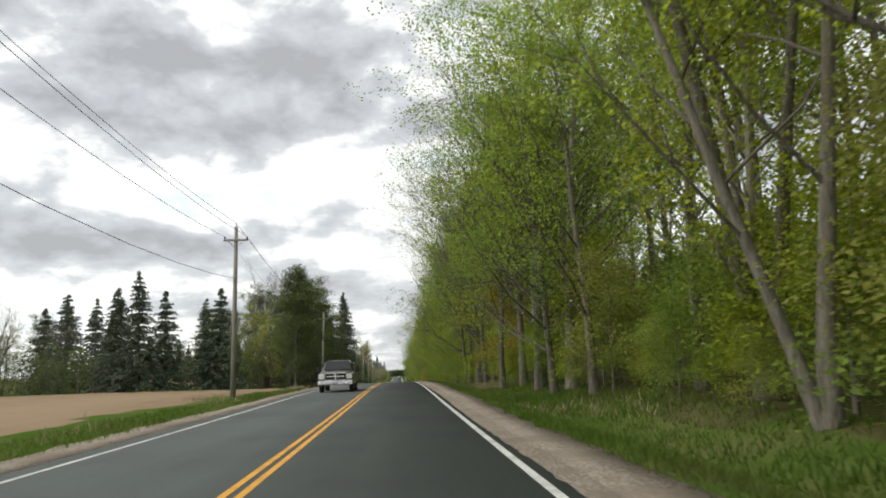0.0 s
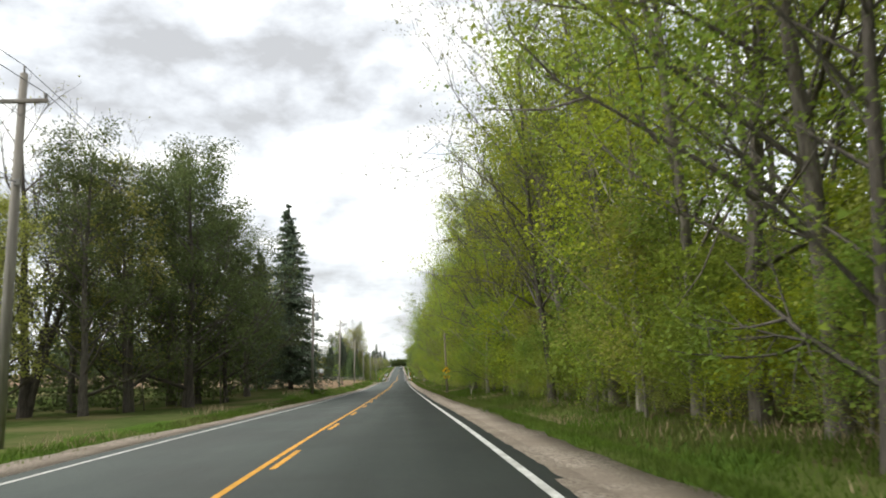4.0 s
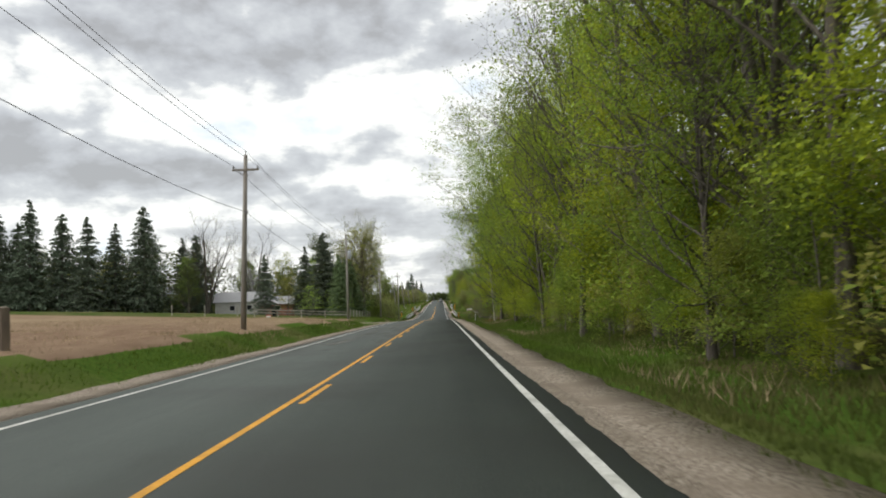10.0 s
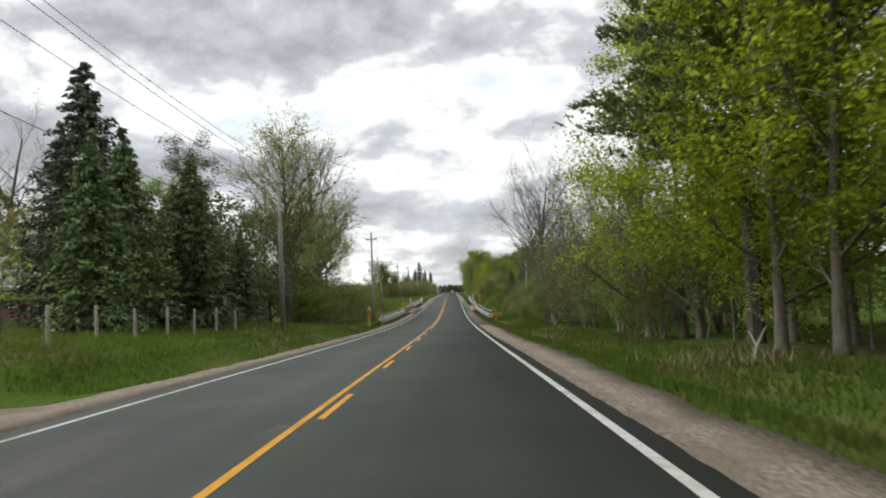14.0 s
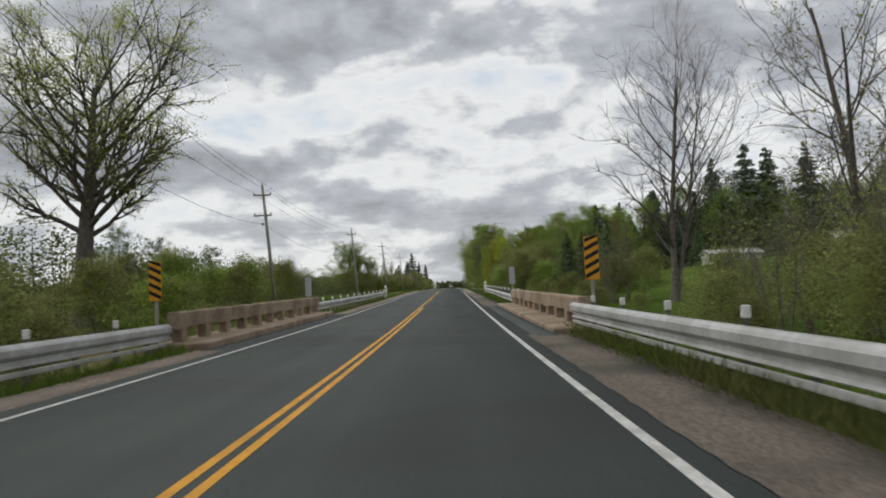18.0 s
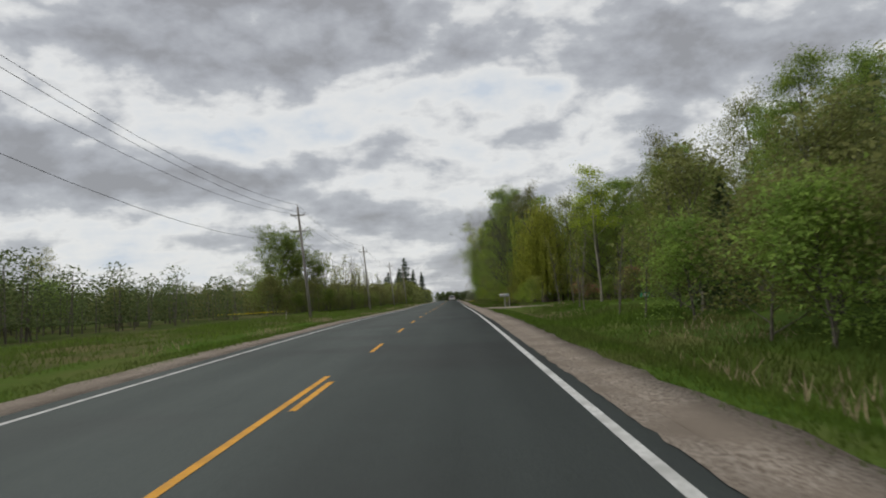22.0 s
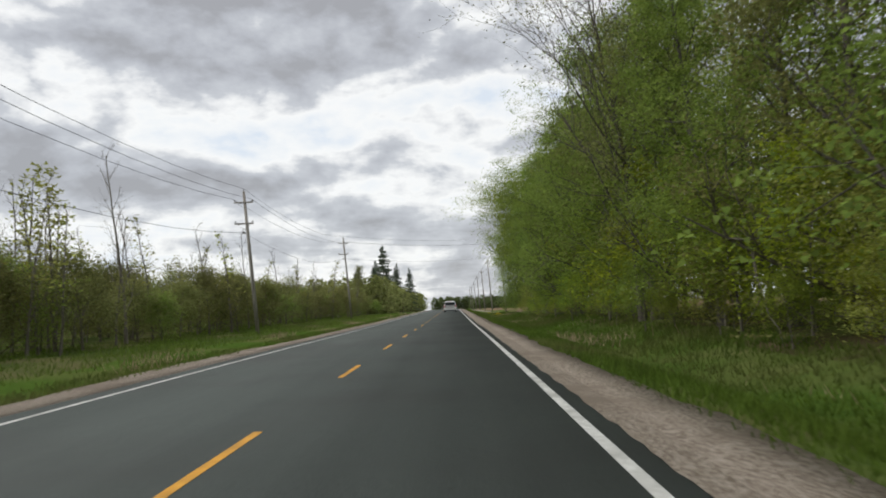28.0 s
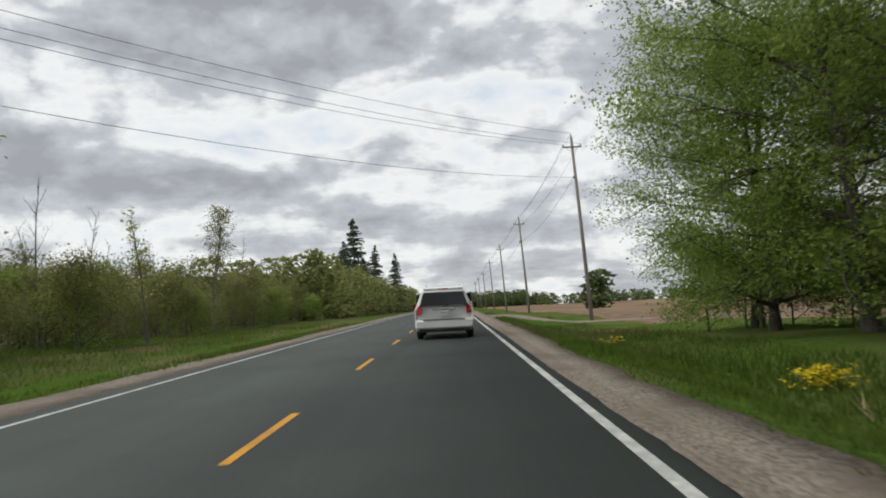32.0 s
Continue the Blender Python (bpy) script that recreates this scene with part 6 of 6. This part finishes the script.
e = thing("mailbox", "grey metal mailbox on a wooden post", "mailbox", at=(6.35, 607.2, gz(6.35, 607.2) - 0.1))
hh = road_z(607.2) - gz(6.35, 607.2) + 0.1
part("post", Shape().box(-0.06, -0.06, 0, 0.06, 0.06, hh + 0.85, 0.01), M["fence_wood"], e)
part("shelf", Shape().box(-0.42, -0.12, hh + 0.85, 0.30, 0.12, hh + 0.89), M["fence_wood"], e)
b = part("box", Shape().loft([[(x, 0.11 * math.cos(w), hh + 0.90 + 0.12 * (1 + (math.sin(w) if math.sin(w) > 0 else math.sin(w) * 0.9))) for w in [math.pi * k / 6 for k in range(12)]] for x in (-0.40, 0.12)]), M["mailbox_grey"], e, "rounded metal box")
part("flag", Shape().box(-0.2, -0.135, hh + 1.02, -0.17, -0.115, hh + 1.22), M["sign_red"], b)
part("paper_box", Shape().box(0.14, -0.11, hh + 0.90, 0.36, 0.11, hh + 1.16, 0.01), M["sign_grey"], e, "blue-grey newspaper box")
part("stake", Shape().box(0.36, -0.03, 0, 0.42, 0.03, hh + 1.12), M["fence_wood"], e)

# little roofed stand with a tilted white board
e = thing("notice_board", "tilted white board with a red stripe on a wooden stand", "sign", at=(6.35, 338.2, gz(6.35, 338.2) - 0.1))
h0 = road_z(338.2) - gz(6.35, 338.2) + 0.25
part("stake", Shape().tube([(0.10, -0.02, 0), (0.14, -0.02, h0 + 0.72)], [0.018, 0.018], 5), M["sign_white"], e, "thin white stake")
part("stand_post", Shape().box(0.24, 0.07, 0, 0.34, 0.17, h0 + 0.86, 0.012), M["dark_bark"], e)
for k in range(4):
    part("slat", Shape().box(0.02 + 0.11 * k, 0.02, h0 + 0.66, 0.10 + 0.11 * k, 0.045, h0 + 0.90, 0.004), M["stump_wood"], e)
part("stand_top", Shape().box(-0.06, -0.02, h0 + 0.90, 0.50, 0.26, h0 + 0.935, 0.008), M["stump_wood"], e)
part("strut", Shape().box(-0.42, -0.03, -0.05, 0.62, 0.0, 0.05, 0.01, m=pose(0, 0, h0 + 0.83, 0, 24, 0)), M["fence_wood"], e, "sloping grey board")
b = part("board", Shape().box(-0.80, -0.075, h0 + 0.98, -0.20, -0.045, h0 + 1.22, 0.004, m=pose(0, 0, 0, 0, -3, 0)), M["sign_white"], e)
part("stripe", Shape().box(-0.76, -0.081, h0 + 1.0, -0.24, -0.0775, h0 + 1.045, m=pose(0, 0, 0, 0, -3, 0)), M["sign_red"], b)
part("text_bar", Shape().box(-0.74, -0.081, h0 + 1.12, -0.44, -0.0775, h0 + 1.16, m=pose(0, 0, 0, 0, -3, 0)), M["sign_grey"], b)
post(5.75, 339.6, 0.85, 0.07, "short dark weathered post beside the notice board", "dark_bark")
e = thing("yard_sign", "small pinkish sign on a stake by the drive", "sign", at=(-20.5, 343.0, gz(-20.5, 343.0) - 0.1))
part("stake", Shape().box(-0.03, 0, 0, 0.03, 0.05, 0.6), M["fence_wood"], e)
part("board", Shape().box(-0.35, -0.03, 0.5, 0.35, 0.0, 1.0, 0.004), M["sign_red"], e)
part("panel", Shape().box(-0.3, -0.036, 0.62, 0.3, -0.0305, 0.9), M["sign_white"], e)
e = thing("marker_stake", "leaning yellow plastic marker stake at the wood", "post", at=(10.6, 196.6, gz(10.6, 196.6) - 0.1))
part("stake", Shape().tube([(0.1, 0, 0), (-0.12, 0, 1.15)], [0.06, 0.06], 6), M["sign_yellow"], e)
for x, y in ((-12.4, 560.0), (-16.3, 628.0)):
    e = thing("marker_stake", "thin pale marker stake in the meadow", "post", "meadow stakes", (x, y, gz(x, y) - 0.1))
    part("stake", Shape().tube([(0, 0, 0), (0.06, 0, 1.1)], [0.04, 0.04], 6), M["white_plastic"] if y < 600 else M["fence_wood"], e)


# ---- buildings ----
def house(name, x, y, w, d, h, roof_h, wall, roof, label, turn=0.0, windows=2, door=True):
    e = thing(name, label, "building", "", (x, y, gz(x, y) - 0.3), turn)
    part("wall", Shape().box(-w / 2, -d / 2, 0, w / 2, d / 2, h), M[wall], e)
    o = 0.4
    part("roof", Shape().loft([[(-w / 2 - o, -d / 2 - o, h), (-w / 2 - o, 0, h + roof_h), (-w / 2 - o, d / 2 + o, h), (-w / 2 - o, d / 2 + o, h - 0.12), (-w / 2 - o, 0, h + roof_h - 0.15), (-w / 2 - o, -d / 2 - o, h - 0.12)], [(w / 2 + o, -d / 2 - o, h), (w / 2 + o, 0, h + roof_h), (w / 2 + o, d / 2 + o, h), (w / 2 + o, d / 2 + o, h - 0.12), (w / 2 + o, 0, h + roof_h - 0.15), (w / 2 + o, -d / 2 - o, h - 0.12)]]), M[roof], e)
    for sx in (-1, 1):
        part("gable", Shape().loft([[(sx * w / 2 - 0.1, -d / 2, h - 0.02), (sx * w / 2 - 0.1, d / 2, h - 0.02), (sx * w / 2 - 0.1, 0, h + roof_h - 0.2)], [(sx * w / 2 + 0.004, -d / 2, h - 0.02), (sx * w / 2 + 0.004, d / 2, h - 0.02), (sx * w / 2 + 0.004, 0, h + roof_h - 0.2)]]), M[wall], e)
    for i in range(windows):
        wx = -w / 2 + w * (i + 1) / (windows + 1)
        win = part("window", Shape().box(wx - 0.55, -d / 2 - 0.05, 1.2, wx + 0.55, -d / 2 - 0.004, 2.3), M["sign_white"], e)
        part("pane", Shape().box(wx - 0.47, -d / 2 - 0.06, 1.28, wx + 0.47, -d / 2 - 0.052, 2.22), M["glass_dark"], win)
    if door:
        part("door", Shape().box(w / 2 - 1.6, -d / 2 - 0.05, 0.3, w / 2 - 0.7, -d / 2 - 0.004, 2.35), M["stump_wood"], e)


house("farmhouse", -38.5, 401.0, 10.0, 7.0, 3.0, 2.0, "siding", "roof_grey", "low pale house with a grey roof behind trees", 8)
house("garage", -31.0, 400.0, 6.0, 5.0, 2.6, 1.5, "brick_red", "roof_grey", "small red brick outbuilding with a grey roof", 8, 1, False)
house("brick_house", 80.0, 592.0, 8.0, 7.0, 3.6, 2.0, "brick_red", "roof_grey", "red brick house on the rise", -15, 3)
house("shed", 52.0, 581.0, 9.0, 5.0, 2.4, 0.9, "siding", "roof_grey", "long low pale shed on the lawn", 0, 1, False)
house("barn", 120.0, 1080.0, 22.0, 12.0, 5.0, 3.0, "siding", "roof_grey", "distant pale farm building beyond the field", 10, 2, False)
e = thing("storage_bin", "blue bin with a white panel on the lawn", "bin", at=(22.5, 626.0, gz(22.5, 626)))
part("bin_body", Shape().box(-0.45, -0.35, 0, 0.45, 0.35, 0.7, 0.04), M["green_cap"], e)
part("panel", Shape().box(-0.3, -0.36, 0.25, 0.3, -0.352, 0.5), M["sign_white"], e)
e = thing("field_barrel", "dark blue barrel beside the yard fence", "barrel", at=(-24.0, 363.0, gz(-24, 363)))
part("drum", Shape().tube([(0, 0, 0), (0, 0, 0.3), (0, 0, 0.6), (0, 0, 0.9)], [0.28, 0.30, 0.30, 0.28], 14), M["glass_dark"], e)

# fallen limbs
for x, y, L, a in ((8.6, 172.0, 1.2, 70), (9.6, 361.0, 0.6, 35)):
    e = thing("fallen_branch", "pale dead branch lying in the grass", "branch", "fallen branches", (x, y, gz(x, y)), a)
    part("limb", Shape().tube([(0, 0, 0.05), (L * 0.5, 0.1, 0.45), (L, 0.0, 0.95)], [0.06, 0.045, 0.02], 6), M["pale_bark"], e)
    part("twig", Shape().tube([(L * 0.5, 0.1, 0.45), (L * 0.7, 0.4, 0.85)], [0.03, 0.012], 5), M["pale_bark"], e)
# damp and oily stains on the lane
for x, y, w, L in ((2.0, 328.6, 0.13, 5.2), (2.12, 326.4, 0.10, 3.0)):
    r = np.random.RandomState(int(y))
    ring = [(x + w * math.cos(k * 0.524) * r.uniform(0.7, 1.2), y + L * 0.5 * math.sin(k * 0.524) * r.uniform(0.8, 1.1)) for k in range(12)]
    me = bpy.data.meshes.new("stain")
    me.from_pydata([(a, b, road_z(b) + 0.003) for a, b in ring], [], [tuple(range(12))])
    me.materials.append(M["patch"])
    new("stain", me).parent = road


# ---- grass ----
def blades(name, label, seed, x0, x1, y0, y1, per_m2, h0, h1, mat, skip=(), clump=0.0):
    r = np.random.RandomState(seed)
    n = int(abs(x1 - x0) * (y1 - y0) * per_m2)
    x, y = r.uniform(x0, x1, n), r.uniform(y0, y1, n)
    keep = np.ones(n, bool)
    for a, b in skip:
        keep &= ~((y > a) & (y < b))
    if clump:
        keep &= np.sin(x * 0.8 + y * 0.33 + seed) + np.sin(y * 0.19 - x * 0.5) + r.normal(0, 0.4, n) > clump
    x, y = x[keep], y[keep]
    n = len(x)
    z = ground_z(x, y) - 0.02
    c = np.stack([x, y, z], -1)
    th = r.uniform(0, 6.283, n)
    a = np.stack([np.cos(th), np.sin(th), np.zeros(n)], -1)
    h = r.uniform(h0, h1, (n, 1)) * (1 + 0.5 * np.sin(x * 0.7 + y * 0.23))[:, None] ** 0.5
    w = h * 0.035 + 0.008 if mat == M["blade_dry"] else h * 0.055 + 0.011
    tip = np.concatenate([r.normal(0, 0.38, (n, 2)) * h, h], 1)
    v = np.stack([c - a * w, c + a * w, c + tip], 1).reshape(-1, 3)
    me = array_mesh(name, v, np.arange(n * 3).reshape(-1, 3), mat)
    return tagged(new(name, me), label, "grass", kind="stuff")


DR, DL = ((605.2, 617.4), (840.5, 855.5), (464, 488)), ((338.5, 357.5), (464, 488))
for k, (a, b) in enumerate(((-5, 130), (130, 260), (260, 400), (400, 540), (540, 680), (680, 860))):
    blades("verge_grass", "green verge grass beside the gravel shoulder", 101 + k, 4.85 if a < 500 else 4.75, 7.6, a, b, 125, 0.06, 0.19, M["blade"], DR)
    blades("verge_grass", "longer green grass towards the wood", 121 + k, 7.6, 11.0, a, b, 60, 0.10, 0.30, M["blade"], DR)
    blades("verge_grass", "green grass on the left verge", 141 + k, -8.4, -4.75, a, b, 65, 0.07, 0.22, M["blade"], DL)
    blades("dry_grass", "pale dry stalks among the verge grass", 161 + k, 6.6, 10.5, a, b, 16, 0.15, 0.4, M["blade_dry"], DR, 1.1)
    blades("dry_grass", "pale dry stalks on the left bank", 181 + k, -10.5, -7.5, a, b, 14, 0.15, 0.4, M["blade_dry"], DL, 1.1)
blades("meadow_grass", "rough meadow grass left of the road", 201, -24, -9.5, 420, 860, 12, 0.12, 0.38, M["blade_lawn"], DL)
blades("yard_grass", "long green grass before the farmyard fence", 209, -18, -8.0, 357.5, 424, 40, 0.12, 0.36, M["blade_lawn"])
blades("stubble", "pale crop stubble at the field's edge", 203, -26, -8.9, 205, 335, 12, 0.06, 0.16, M["blade_dry"])
for k, (a, b, c, d) in enumerate(((9.5, 26, 488, 548), (7.5, 16, 588, 604.5), (7.5, 14, 623, 632), (9.5, 24, 424, 464), (7.6, 18, 604.5, 607.4), (9.0, 22, 612.2, 623))):
    blades("lawn_grass", "bright green rough lawn", 211 + k, a, b, c, d, 90, 0.04, 0.12, M["blade_lawn"])
for k, (a, b, c, d) in enumerate(((5.05, 6.4, 424, 464), (5.1, 6.5, 488, 530), (-6.4, -4.9, 424, 464), (-6.4, -4.9, 488, 532))):
    blades("verge_grass", "long grass under the guard rail", 221 + k, a, b, c, d, 140, 0.14, 0.36, M["blade"])
blades("dry_grass", "pale dry grass on the bank below the wood", 207, 7.8, 11.2, 58, 118, 45, 0.12, 0.38, M["blade_dry"], (), 0.3)
blades("dry_grass", "rust-brown dry grass under the slim trees", 205, 8.0, 10.5, 336, 352, 16, 0.2, 0.5, M["blade_rust"])
